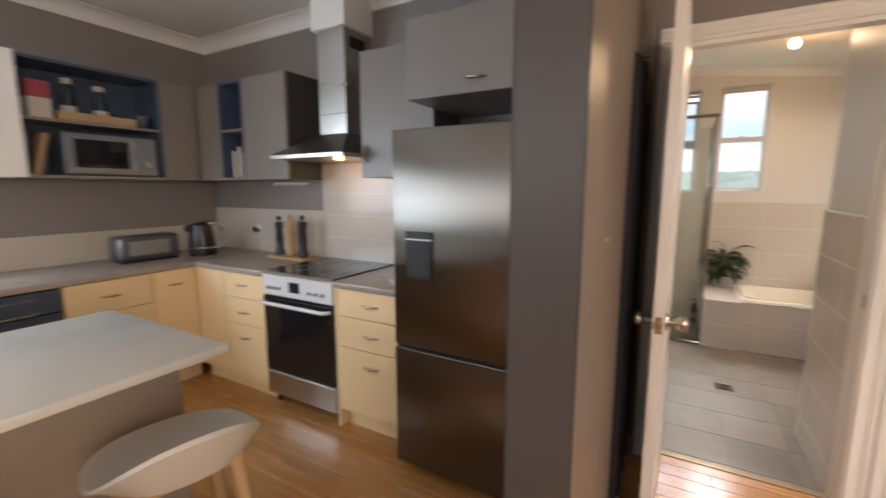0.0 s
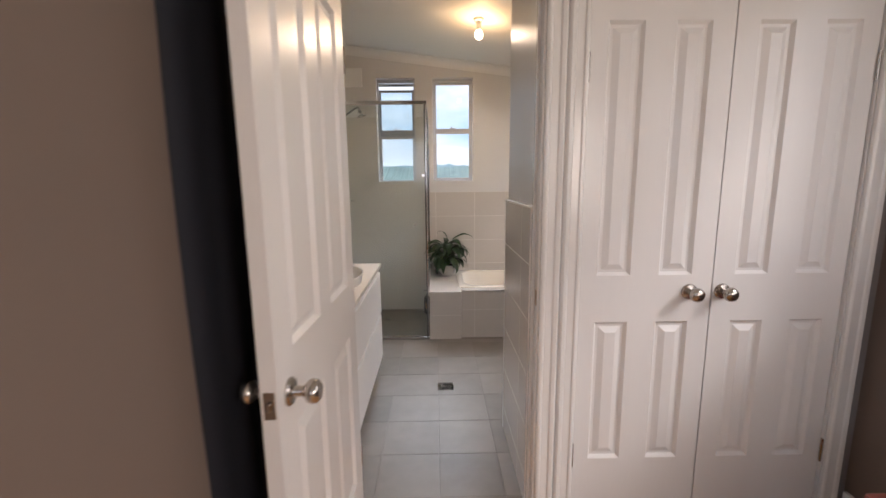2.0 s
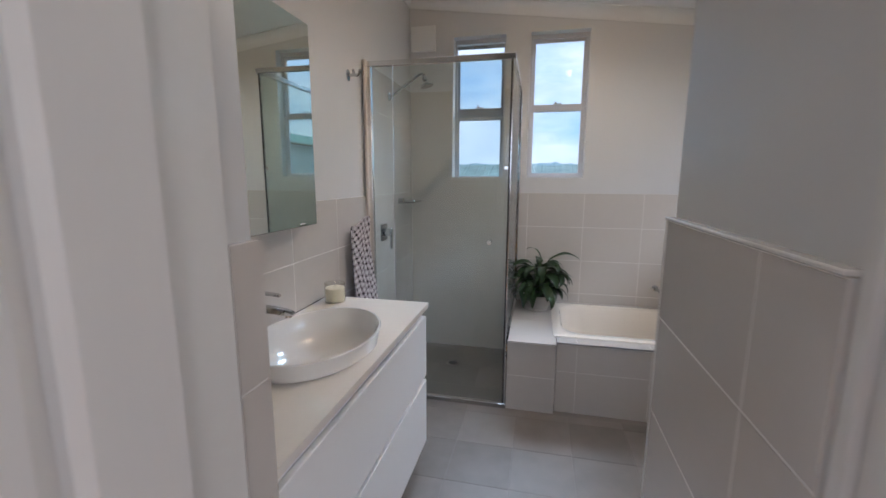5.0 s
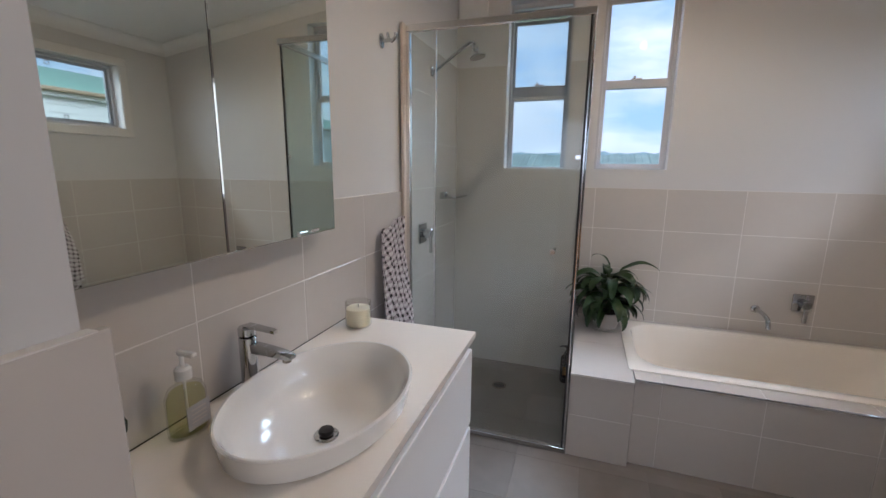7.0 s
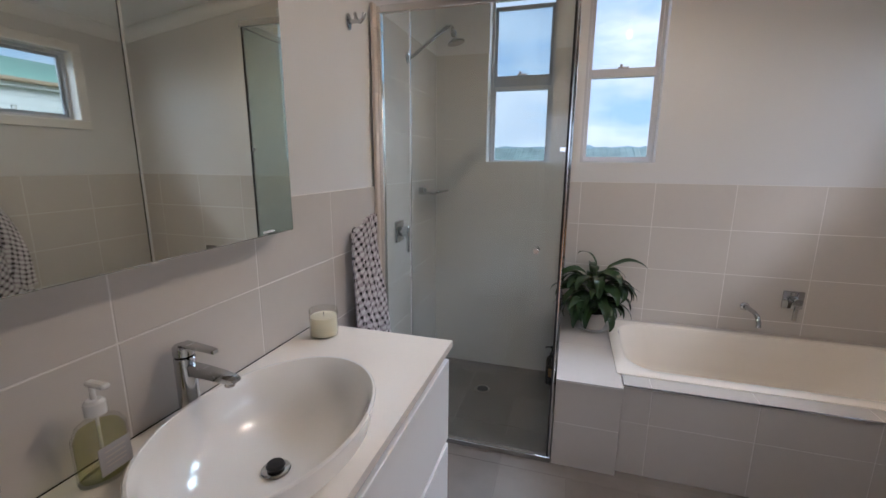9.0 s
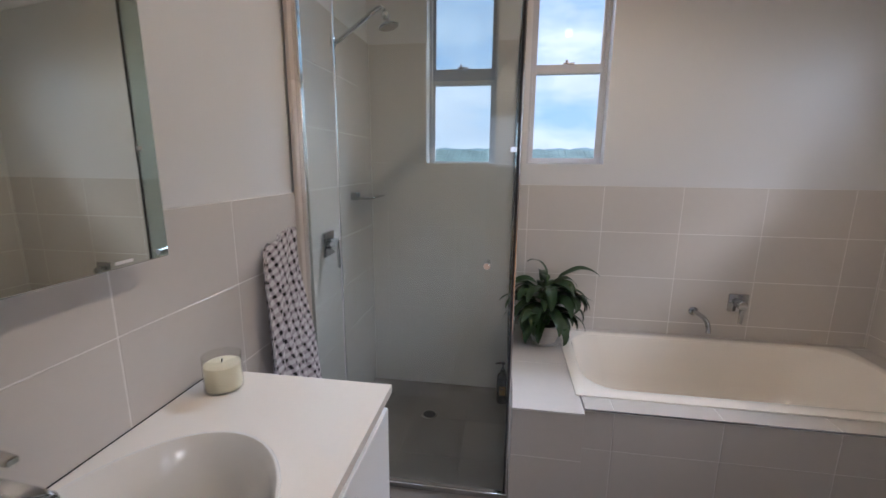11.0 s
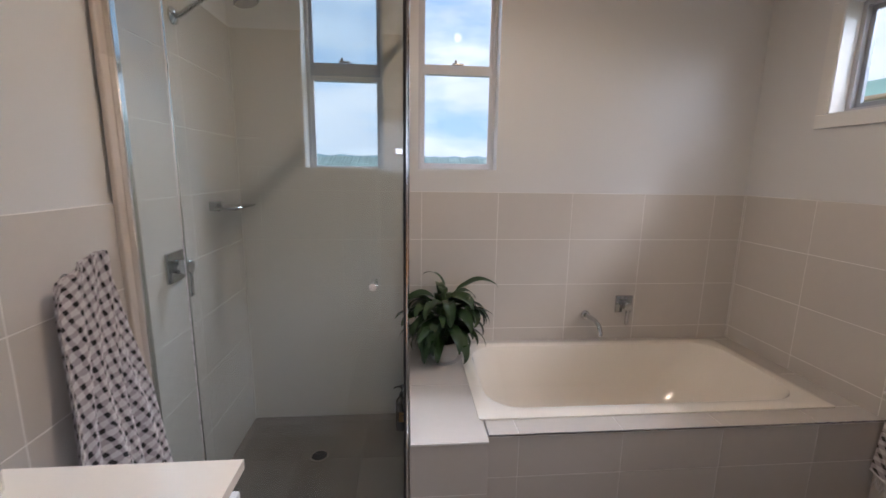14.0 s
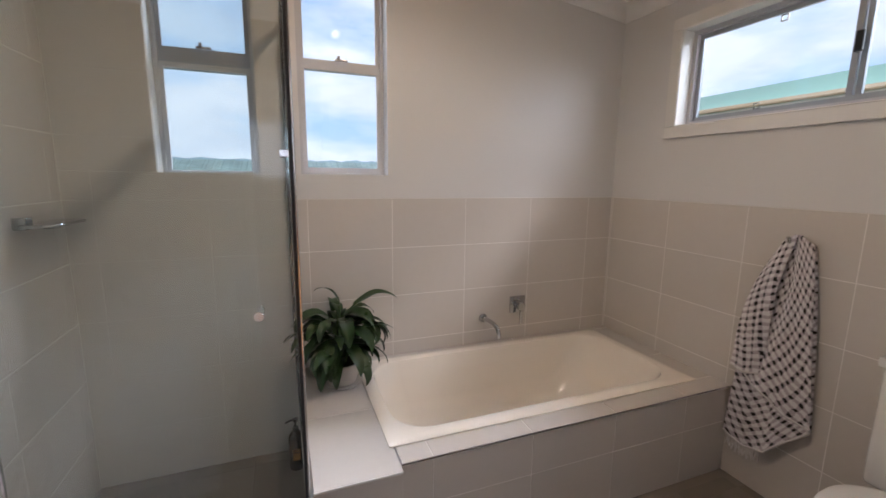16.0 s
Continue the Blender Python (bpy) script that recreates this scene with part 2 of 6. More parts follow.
def lathe(profile, at, axis=(0, 0, 1), seg=28, squash=(1, 1)):
    """Turns (radius, height) pairs round axis at a place."""
    bm = bmesh.new()
    q = Vector(axis).to_track_quat("Z", "Y").to_matrix()
    rings = []
    for r, h in profile:
        rings.append([bm.verts.new(Vector(at) + q @ Vector((max(r, 1e-4) * math.cos(a) * squash[0], max(r, 1e-4) * math.sin(a) * squash[1], h)))
                      for a in (2 * math.pi * i / seg for i in range(seg))])
    for a, b in zip(rings, rings[1:]):
        for i in range(seg):
            bm.faces.new((a[i], a[(i + 1) % seg], b[(i + 1) % seg], b[i]))
    bm.faces.new(rings[0][::-1])
    bm.faces.new(rings[-1])
    return bm


def tube(points, r, seg=12, bm=None):
    """A round tube through points."""
    bm = bm or bmesh.new()
    pts = [Vector(p) for p in points]
    rings = []
    for i, p in enumerate(pts):
        d = (pts[min(i + 1, len(pts) - 1)] - pts[max(i - 1, 0)]).normalized()
        q = d.to_track_quat("Z", "Y").to_matrix()
        rr = r[i] if isinstance(r, (list, tuple)) else r
        rings.append([bm.verts.new(p + q @ Vector((rr * math.cos(a), rr * math.sin(a), 0))) for a in (2 * math.pi * k / seg for k in range(seg))])
    for a, b in zip(rings, rings[1:]):
        for i in range(seg):
            bm.faces.new((a[i], a[(i + 1) % seg], b[(i + 1) % seg], b[i]))
    bm.faces.new(rings[0][::-1])
    bm.faces.new(rings[-1])
    return bm


def loft(loops, close=True):
    """Skins closed loops of equal length; caps the last one."""
    bm = bmesh.new()
    rings = [[bm.verts.new(p) for p in lp] for lp in loops]
    k = len(rings[0])
    for a, b in zip(rings, rings[1:]):
        for i in range(k):
            bm.faces.new((a[i], a[(i + 1) % k], b[(i + 1) % k], b[i]))
    if close:
        bm.faces.new(rings[-1])
    return bm


def round_rect(x0, x1, y0, y1, z, r, seg=8):
    out = []
    for cx, cy, a0 in ((x1 - r, y0 + r, -90), (x1 - r, y1 - r, 0), (x0 + r, y1 - r, 90), (x0 + r, y0 + r, 180)):
        for i in range(seg + 1):
            a = radians(a0 + 90 * i / seg)
            out.append((cx + r * math.cos(a), cy + r * math.sin(a), z))
    return out


def mesh_of(name, bm, mat, smooth=False):
    me = bpy.data.meshes.new(name)
    bmesh.ops.recalc_face_normals(bm, faces=bm.faces[:])
    bm.to_mesh(me)
    bm.free()
    me.materials.append(mat)
    if smooth:
        me.shade_smooth()
        me.set_sharp_from_angle(angle=radians(38))
    return me


def part(name, bm, material, parent=None, label="", smooth=False):
    """Links a bmesh, given in world places, as one mesh under a thing or a part."""
    ob = new(name, mesh_of(name, bm, material, smooth))
    if parent is not None:
        ob.parent = parent
        top = parent
        while top.parent is not None:
            top = top.parent
        if parent is top:
            ob.matrix_parent_inverse = Matrix.Translation(-top.location)
    if label:
        ob["label"] = label
    return ob


def thing(name, at, label, category, group=""):
    ob = new(name)
    ob.empty_display_size = 0.1
    ob.location = at
    return tagged(ob, label, category, group)


def setting(name, bm, mat, label="", category="", smooth=False):
    return tagged(part(name, bm, mat, smooth=smooth), label, category, "", "structure")


def pierced(axis, a0, a1, u0, u1, z0, z1, holes=()):
    """A wall between a0 and a1 on its thin axis, along u, with holes (u0, u1, z0, z1) right through it."""
    us = sorted({u0, u1, *(h[0] for h in holes), *(h[1] for h in holes)})
    zs = sorted({z0, z1, *(h[2] for h in holes), *(h[3] for h in holes)})
    solid = {(i, j): not any(h[0] <= (us[i] + us[i + 1]) / 2 <= h[1] and h[2] <= (zs[j] + zs[j + 1]) / 2 <= h[3] for h in holes)
             for i in range(len(us) - 1) for j in range(len(zs) - 1)}
    bm = bmesh.new()
    seen = {}

    def v(a, u, z):
        key = (round(a, 4), round(u, 4), round(z, 4))
        if key not in seen:
            seen[key] = bm.verts.new((a, u, z) if axis == "x" else (u, a, z))
        return seen[key]

    for (i, j), full in solid.items():
        if not full:
            continue
        ua, ub, za, zb = us[i], us[i + 1], zs[j], zs[j + 1]
        for a in (a0, a1):
            bm.faces.new((v(a, ua, za), v(a, ub, za), v(a, ub, zb), v(a, ua, zb)))
        for near, pts in (((i - 1, j), ((ua, za), (ua, zb))), ((i + 1, j), ((ub, za), (ub, zb))), ((i, j - 1), ((ua, za), (ub, za))), ((i, j + 1), ((ua, zb), (ub, zb)))):
            if not solid.get(near, False):
                (p, q), (r, s) = pts
                bm.faces.new((v(a0, p, q), v(a0, r, s), v(a1, r, s), v(a1, p, q)))
    return bm


# ---- structure ----
K_Y = 2.585        # kitchen face of the partition
FAR = 5.47         # bathroom's window wall
WEST, EAST = -0.372, 2.372
# outdoors
ground_bm = bmesh.new()
for f in ([(-2500, -2500, -0.9), (2500, -2500, -0.9), (2500, 3500, -0.9), (-2500, 3500, -0.9)],):
    ground_bm.faces.new([ground_bm.verts.new(p) for p in f])
M_GRASS = surf("field_grass", (0.09, 0.13, 0.07), 0.9, var=0.4, scale=0.03, fine=0.6, bump=0.3, tint=(0.16, 0.18, 0.10))
setting("ground", ground_bm, M_GRASS, "grassy field reaching the horizon", "ground")


def ridge(name, y, height, seed, mat, label, steps=160, tufts=0.05):
    bm = bmesh.new()
    rng = random.Random(seed)
    low, high = [], []
    for i in range(steps + 1):
        x = -1400 + i * 2800 / steps
        h = height * (0.62 + 0.05 * noise.noise((x * 0.003, seed, 0)) + 0.05 * noise.noise((x * 0.03, seed, 3))) + rng.uniform(-0.02, tufts) * height
        low.append(bm.verts.new((x, y, -1)))
        high.append(bm.verts.new((x, y + 60, h)))
    for i in range(steps):
        bm.faces.new((low[i], low[i + 1], high[i + 1], high[i]))
    return setting(name, bm, mat, label, "hill")


# distance haze is mixed into both colours, paler and greyer than the trees
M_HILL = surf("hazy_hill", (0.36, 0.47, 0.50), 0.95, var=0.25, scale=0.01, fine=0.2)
M_WOOD = surf("hazy_far_woods", (0.31, 0.39, 0.36), 0.95, var=0.4, scale=0.05, fine=0.4)
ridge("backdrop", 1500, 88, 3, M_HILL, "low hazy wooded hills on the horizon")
ridge("backdrop_trees", 520, 31, 9, M_WOOD, "far band of green woods paled by haze", 1400, 0.045)

# kitchen shell
floor = setting("floor", box(-3.5, 2.33, -3.1, 2.66, -0.12, -0.014), M_DARKGAP, "honey timber strip floor", "floor")
bath_floor = setting("bathroom_floor", box(-0.5, 2.5, 2.66, 5.6, -0.12, -0.0012), M_FGROUT, "grey concrete-look tiled floor", "floor")
setting("ceiling", box(-3.5, 2.33, -3.1, 2.65, 2.62, 2.7), M_CEIL, "white plaster kitchen ceiling", "ceiling")
setting("wall_partition", pierced("y", K_Y, 2.652, -3.5, 2.46, 0, 2.62, [(0.165, 0.96, -1, 2.06), (1.075, 2.155, -1, 2.075)]), M_GREYWALL, "grey-taupe painted wall with two doorways", "wall")
setting("wall_kitchen_west", pierced("x", -3.5, -3.4, -3.1, K_Y, 0, 2.62, [(-2.0, 0.8, 1.05, 2.1)]), M_GREYWALL, "grey painted kitchen wall", "wall")
# unseen wall; its opening is added to let the fill lamp in
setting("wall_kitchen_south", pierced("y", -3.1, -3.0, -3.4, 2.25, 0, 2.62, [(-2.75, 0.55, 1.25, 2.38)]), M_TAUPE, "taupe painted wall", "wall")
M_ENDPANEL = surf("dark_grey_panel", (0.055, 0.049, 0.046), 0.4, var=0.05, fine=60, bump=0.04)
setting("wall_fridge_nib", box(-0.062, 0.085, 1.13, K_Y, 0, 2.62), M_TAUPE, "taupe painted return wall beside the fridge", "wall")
# first opening is unseen, added for the second east fill lamp
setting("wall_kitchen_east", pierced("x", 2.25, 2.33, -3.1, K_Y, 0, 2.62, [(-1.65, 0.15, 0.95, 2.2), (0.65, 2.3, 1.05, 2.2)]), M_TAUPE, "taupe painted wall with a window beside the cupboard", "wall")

# bathroom shell
WIN = [(-0.03, 0.358, 1.377, 2.40), (0.535, 0.945, 1.377, 2.40)]
E_WIN = (3.86, 5.06, 1.645, 2.115)
wall_far = setting("wall_north", pierced("y", FAR, 5.62, -0.5, 2.5, -0.1, 2.95, WIN), M_WHITEWALL, "white painted wall with two sash windows", "wall")
wall_west = setting("wall_west", box(-0.5, WEST, 2.652, FAR, -0.1, 2.95), M_WHITEWALL, "white painted bathroom wall", "wall")
wall_east = setting("wall_east", pierced("x", EAST, 2.5, 2.652, FAR, -0.1, 2.95, [E_WIN]), M_WHITEWALL, "white painted wall with a sliding window", "wall")
nib_l = setting("wall_vanity_nib", box(WEST, 0.163, 2.652, 2.818, 0, 2.95), M_WHITEWALL, "white painted return beside the vanity", "wall")
nib_r = setting("wall_cupboard_back", box(0.93, 1.03, 2.652, 3.208, 0, 2.95), M_WHITEWALL, "white painted return wall beside the door", "wall")
setting("wall_closet_back", box(1.03, EAST, 3.1, 3.208, 0, 2.95), M_WHITEWALL, "white painted wall behind the cupboard", "wall")


def ceil_z(x):
    return 2.705 - 0.131 * (x + 0.4)


bm = bmesh.new()
lo = [bm.verts.new((x, y, ceil_z(x))) for x, y in ((-0.5, 2.652), (2.5, 2.652), (2.5, 5.62), (-0.5, 5.62))]
hi = [bm.verts.new(v.co + Vector((0, 0, 0.08))) for v in lo]
for f in ((lo[3], lo[2], lo[1], lo[0]), hi, *((lo[i], lo[(i + 1) % 4], hi[(i + 1) % 4], hi[i]) for i in range(4))):
    bm.faces.new(f)
setting("ceiling_bathroom", bm, M_CEIL, "white sloping bathroom ceiling", "ceiling")


def cornice(name, p0, p1, inward, size=0.075):
    """A coved strip between wall and ceiling from p0 to p1; inward points into the room."""
    p0, p1, inward = Vector(p0), Vector(p1), Vector(inward)
    prof = [(0, 0), (0, -size), (0.006, -size)] + [(0.006 + (size - 0.006) * (1 - math.cos(a)), -size + (size - 0.006) * math.sin(a)) for a in (radians(15 * i) for i in range(1, 7))] + [(size, 0)]
    b = bmesh.new()
    rings = [[b.verts.new(p + inward * u + Vector((0, 0, w))) for u, w in prof] for p in (p0, p1)]
    for i in range(len(prof)):
        j = (i + 1) % len(prof)
        b.faces.new((rings[0][i], rings[0][j], rings[1][j], rings[1][i]))
    b.faces.new(rings[0])
    b.faces.new(rings[1][::-1])
    return setting(name, b, M_CEIL, "white coved cornice", "cornice", smooth=True)


cornice("cornice_north", (WEST, FAR, ceil_z(WEST)), (EAST, FAR, ceil_z(EAST)), (0, -1, 0))
cornice("cornice_west", (WEST, 2.82, ceil_z(WEST)), (WEST, FAR, ceil_z(WEST)), (1, 0, -0.131))
cornice("cornice_east", (EAST, 3.21, ceil_z(EAST)), (EAST, FAR, ceil_z(EAST)), (-1, 0, 0.131))
cornice("cornice_kitchen_north", (-3.4, K_Y, 2.62), (-0.062, K_Y, 2.62), (0, -1, 0), 0.09)
cornice("cornice_kitchen_west", (-3.4, -3.0, 2.62), (-3.4, K_Y, 2.62), (1, 0, 0), 0.09)
cornice("cornice_kitchen_door", (0.085, K_Y, 2.62), (2.25, K_Y, 2.62), (0, -1, 0), 0.09)

# ---- doors and their frames ----


def panelled(w, h, t, panels, m):
    """A door slab of width w, height h and thickness t with moulded panels (u0, u1, z0, z1) on both faces, put at the pose m."""
    bm = bmesh.new()
    us = sorted({0, w, *(p[0] for p in panels), *(p[1] for p in panels)})
    zs = sorted({0, h, *(p[2] for p in panels), *(p[3] for p in panels)})
    for y, s in ((0, 1), (t, -1)):
        grid = {(u, z): bm.verts.new((u, y, z)) for u in us for z in zs}
        for i in range(len(us) - 1):
            for j in range(len(zs) - 1):
                u0, u1, z0, z1 = us[i], us[i + 1], zs[j], zs[j + 1]
                ring = [grid[u0, z0], grid[u1, z0], grid[u1, z1], grid[u0, z1]]
                if any(abs(p[0] - u0) < 1e-6 and abs(p[2] - z0) < 1e-6 and abs(p[1] - u1) < 1e-6 and abs(p[3] - z1) < 1e-6 for p in panels):
                    for inset, deep in ((0.005, 0.006), (0.011, 0.0135), (0.021, 0.0135), (0.044, 0.002)):
                        nxt = [bm.verts.new((u, y + s * deep, z)) for u, z in ((u0 + inset, z0 + inset), (u1 - inset, z0 + inset), (u1 - inset, z1 - inset), (u0 + inset, z1 - inset))]
                        for k in range(4):
                            bm.faces.new((ring[k], ring[(k + 1) % 4], nxt[(k + 1) % 4], nxt[k]))
                        ring = nxt
                bm.faces.new(ring)
    for a, b in (((0, 0), (w, 0)), ((w, 0), (w, h)), ((w, h), (0, h)), ((0, h), (0, 0))):
        bm.faces.new([bm.verts.new(p) for p in ((a[0], 0, a[1]), (b[0], 0, b[1]), (b[0], t, b[1]), (a[0], t, a[1]))])
    bmesh.ops.remove_doubles(bm, verts=bm.verts[:], dist=1e-5)
    bm.transform(m)
    return bm


KNOB = [(0.0, 0), (0.031, 0), (0.031, 0.004), (0.027, 0.009), (0.013, 0.012), (0.011, 0.03), (0.017, 0.036), (0.025, 0.043), (0.0275, 0.052), (0.025, 0.062), (0.017, 0.069), (0.0, 0.071)]


def knob(at, way, parent):
    part("door_knob", lathe(KNOB, at, way), M_NICKEL, parent, "round satin nickel knob", smooth=True)


def frame_strip(x0, x1, y, z0, z1, upright=True, flip=False):
    """A moulded architrave piece standing proud of the wall face at y."""
    prof = [(0, 0), (0, 0.013), (0.05, 0.017), (0.12, 0.019), (0.2, 0.019), (0.27, 0.014), (0.62, 0.014), (0.7, 0.019), (0.86, 0.021), (0.95, 0.016), (1, 0.009), (1, 0)]
    if flip:
        prof = [(1 - a, d) for a, d in prof]
    bm = bmesh.new()
    rings = []
    for end in (0, 1):
        if upright:
            rings.append([bm.verts.new((x0 + (x1 - x0) * a, y - d, z1 if end else z0)) for a, d in prof])
        else:
            rings.append([bm.verts.new((x1 if end else x0, y - d, z0 + (z1 - z0) * a)) for a, d in prof])
    k = len(prof)
    for i in range(k):
        bm.faces.new((rings[0][i], rings[0][(i + 1) % k], rings[1][(i + 1) % k], rings[1][i]))
    bm.faces.new(rings[0])
    bm.faces.new(rings[1][::-1])
    return bm


# frame of the bathroom door: linings, stops, architraves
setting("trim_door_lining_hinge", box(0.165, 0.2, K_Y - 0.002, 2.722, 0, 2.06, 0.002), M_TRIM, "white gloss door lining", "door frame")
setting("trim_door_lining_latch", box(0.935, 0.962, K_Y - 0.002, 2.648, 0, 2.06, 0.002), M_TRIM, "white gloss door lining", "door frame")
setting("trim_door_lining_head", box(0.2, 0.935, K_Y - 0.002, 2.652, 2.03, 2.062, 0.002), M_TRIM, "white gloss door head", "door frame")
setting("trim_door_stop", box(0.923, 0.935, 2.628, 2.65, 0, 2.03, 0.002), M_TRIM, "white door stop", "door frame")
setting("trim_architrave_a", frame_strip(0.115, 0.19, K_Y, 0, 2.05, flip=True), M_TRIM, "white moulded architrave", "architrave")
setting("trim_architrave_b", frame_strip(0.943, 1.018, K_Y, 0, 2.05), M_TRIM, "white moulded architrave", "architrave")
setting("trim_architrave_c", frame_strip(1.019, 1.092, K_Y, 0, 2.05, flip=True), M_TRIM, "white moulded architrave", "architrave")
setting("trim_architrave_d", frame_strip(2.138, 2.212, K_Y, 0, 2.05), M_TRIM, "white moulded architrave", "architrave")
setting("trim_architrave_head", frame_strip(0.115, 1.018, K_Y, 2.0505, 2.125, upright=False), M_TRIM, "white moulded architrave", "architrave")
setting("trim_architrave_head_cupboard", frame_strip(1.019, 2.212, K_Y, 2.0505, 2.125, upright=False), M_TRIM, "white moulded architrave", "architrave")
part("strike_plate", box(0.9325, 0.9345, 2.586, 2.612, 0.905, 0.965, 0.0006), M_BRONZE, bpy.data.objects["trim_door_lining_latch"])
setting("threshold", box(0.2, 0.935, 2.636, 2.676, -0.02, 0.004, 0.003), M_BRONZE, "dark metal threshold strip", "threshold")
setting("trim_cupboard_lining", pierced("y", K_Y + 0.002, 2.65, 1.07, 2.16, 0.0, 2.08, [(1.094, 2.134, -1, 2.056)]), M_TRIM, "white cupboard lining", "door frame")

# bathroom door leaf, open against the fridge wall
hinge = pose(0.243, 2.578, 0.012, 0, 0, -91.2)
leaf = tagged(part("door_1", panelled(0.735, 2.02, 0.036, [(0.10, 0.315, 0.235, 0.825), (0.42, 0.635, 0.235, 0.825), (0.10, 0.315, 1.01, 1.9), (0.42, 0.635, 1.01, 1.9)], hinge @ pose(0, -0.036, 0)), M_DOOR),
              "white moulded four-panel door standing open", "door", "", "structure")
kx = hinge @ Vector((0.673, 0, 0.92))
knob(kx, (1, 0, 0), leaf)
knob(hinge @ Vector((0.673, -0.036, 0.92)), (-1, 0, 0), leaf)
lt = hinge @ Vector((0.735, -0.018, 0.92))
part("latch_plate", box(lt.x - 0.012, lt.x + 0.012, lt.y - 0.0015, lt.y + 0.001, lt.z - 0.03, lt.z + 0.03, 0.0006), M_NICKEL, leaf)
part("latch_bolt", box(lt.x - 0.006, lt.x + 0.006, lt.y - 0.011, lt.y - 0.0016, lt.z - 0.009, lt.z + 0.009, 0.002), M_NICKEL, leaf)
for z in (0.25, 1.75):
    part("door_hinge", rod((0.2405, 2.583, z), (0.2405, 2.583, z + 0.09), 0.006), M_NICKEL, leaf, smooth=True)

# double cupboard doors
for i, x in enumerate((1.1, 1.617)):
    m = pose(x, 2.598, 0.012)
    pans = [(0.064, 0.194, 0.235, 0.82), (0.303, 0.431, 0.235, 0.82), (0.064, 0.194, 1.005, 1.915), (0.303, 0.431, 1.005, 1.915)]
    if i:
        pans = [(0.512 - b, 0.512 - a, c, d) for a, b, c, d in pans]
    d = tagged(part("door_2" if not i else "door_3", panelled(0.512, 2.035, 0.035, pans, m), M_DOOR), "white moulded four-panel cupboard door, closed", "door", "cupboard doors", "structure")
    knob((1.527 if not i else 1.655, 2.598, 0.95), (0, -1, 0), d)
    for z in (0.22, 1.72):
        hx = 1.097 if not i else 2.132
        part("door_hinge", rod((hx, 2.592, z), (hx, 2.592, z + 0.1), 0.006), M_NICKEL, d, smooth=True)

# kitchen window beside the cupboard
setting("window_kitchen", pierced("x", 2.29, 2.325, 0.652, 2.298, 1.052, 2.198, [(0.69, 1.455, 1.09, 2.16), (1.495, 2.26, 1.09, 2.16)]), M_TRIM, "white-framed kitchen window", "window")
setting("window_kitchen_sill", box(2.225, 2.289, 0.655, 2.295, 1.0505, 1.068, 0.003), M_TRIM, "white window sill", "window sill")

# skirting
setting("baseboard_closet", box(2.232, 2.249, -2.99, 2.575, 0, 0.09, 0.003), M_TRIM, "white skirting board", "baseboard")
setting("baseboard_nib", box(0.086, 0.1, 1.13, 2.58, 0, 0.09, 0.003), M_TRIM, "white skirting board", "baseboard")

# ---- bathroom windows ----


def bar(x0, x1, y0, y1, z0, z1, mat, parent, name, label=""):
    return part(name, box(x0, x1, y0, y1, z0, z1, 0.002), mat, parent, label)


def sash_window(name, x0, x1, z0, z1, slot):
    """A double-hung aluminium window set into its reveal."""
    w = tagged(part(name, pierced("y", 5.545, 5.585, x0 + 0.001, x1 - 0.001, z0 + 0.001, z1 - 0.001, [(x0 + 0.016, x1 - 0.016, z0 + 0.006, z1 - 0.03)]), M_ALU), "white aluminium double-hung window", "window", "bathroom sash windows", "structure")
    mid = z0 + (0.447 if slot else 0.496)
    top = z1 - (0.10 if slot else 0.03)
    a, b = x0 + 0.017, x1 - 0.017
    for k, (lo, hi, y, mat) in enumerate(((z0 + 0.007, mid + 0.012, 5.548, M_ALU), (mid - 0.012, top, 5.566, M_GREYALU if slot else M_ALU))):
        s = part("sash", pierced("y", y, y + 0.016, a, b, lo, hi, [(a + 0.018, b - 0.018, lo + ((0.004 if slot else 0.026) if not k else 0.09 if slot else 0.052), hi - 0.022)]), mat, w)
        g = part("pane", box(a + 0.0175, b - 0.0175, y + 0.006, y + 0.010, lo + 0.003, hi - 0.02), M_SCREENED if k and slot else M_GLASS, w)
        g.visible_shadow = False
    cx = (x0 + x1) / 2
    mid += 0.062 if slot else 0.022
    part("catch", box(cx - 0.03, cx + 0.03, 5.53, 5.549, mid + 0.0125, mid + 0.02, 0.002), M_NICKEL, w)
    part("catch_lever", rod((cx - 0.012, 5.536, mid + 0.02), (cx - 0.012, 5.536, mid + 0.034), 0.007), M_NICKEL, w, smooth=True)
    if slot:
        part("vent_rail", box(a, b, 5.55, 5.57, top + 0.035, top + 0.06, 0.002), M_GREYALU, w)
        part("catch", box(cx - 0.05, cx + 0.05, 5.535, 5.55, top + 0.04, top + 0.052, 0.002), M_NICKEL, w)
    return w


sash_window("window_1", *WIN[0], True)
sash_window("window_2", *WIN[1], False)

y0, y1, z0, z1 = E_WIN
we = tagged(part("window_3", pierced("x", 2.435, 2.475, y0 + 0.001, y1 - 0.001, z0 + 0.001, z1 - 0.001, [(y0 + 0.024, y1 - 0.024, z0 + 0.024, z1 - 0.024)]), M_ALU), "grey-edged aluminium sliding window", "window", "", "structure")
ym = 4.37
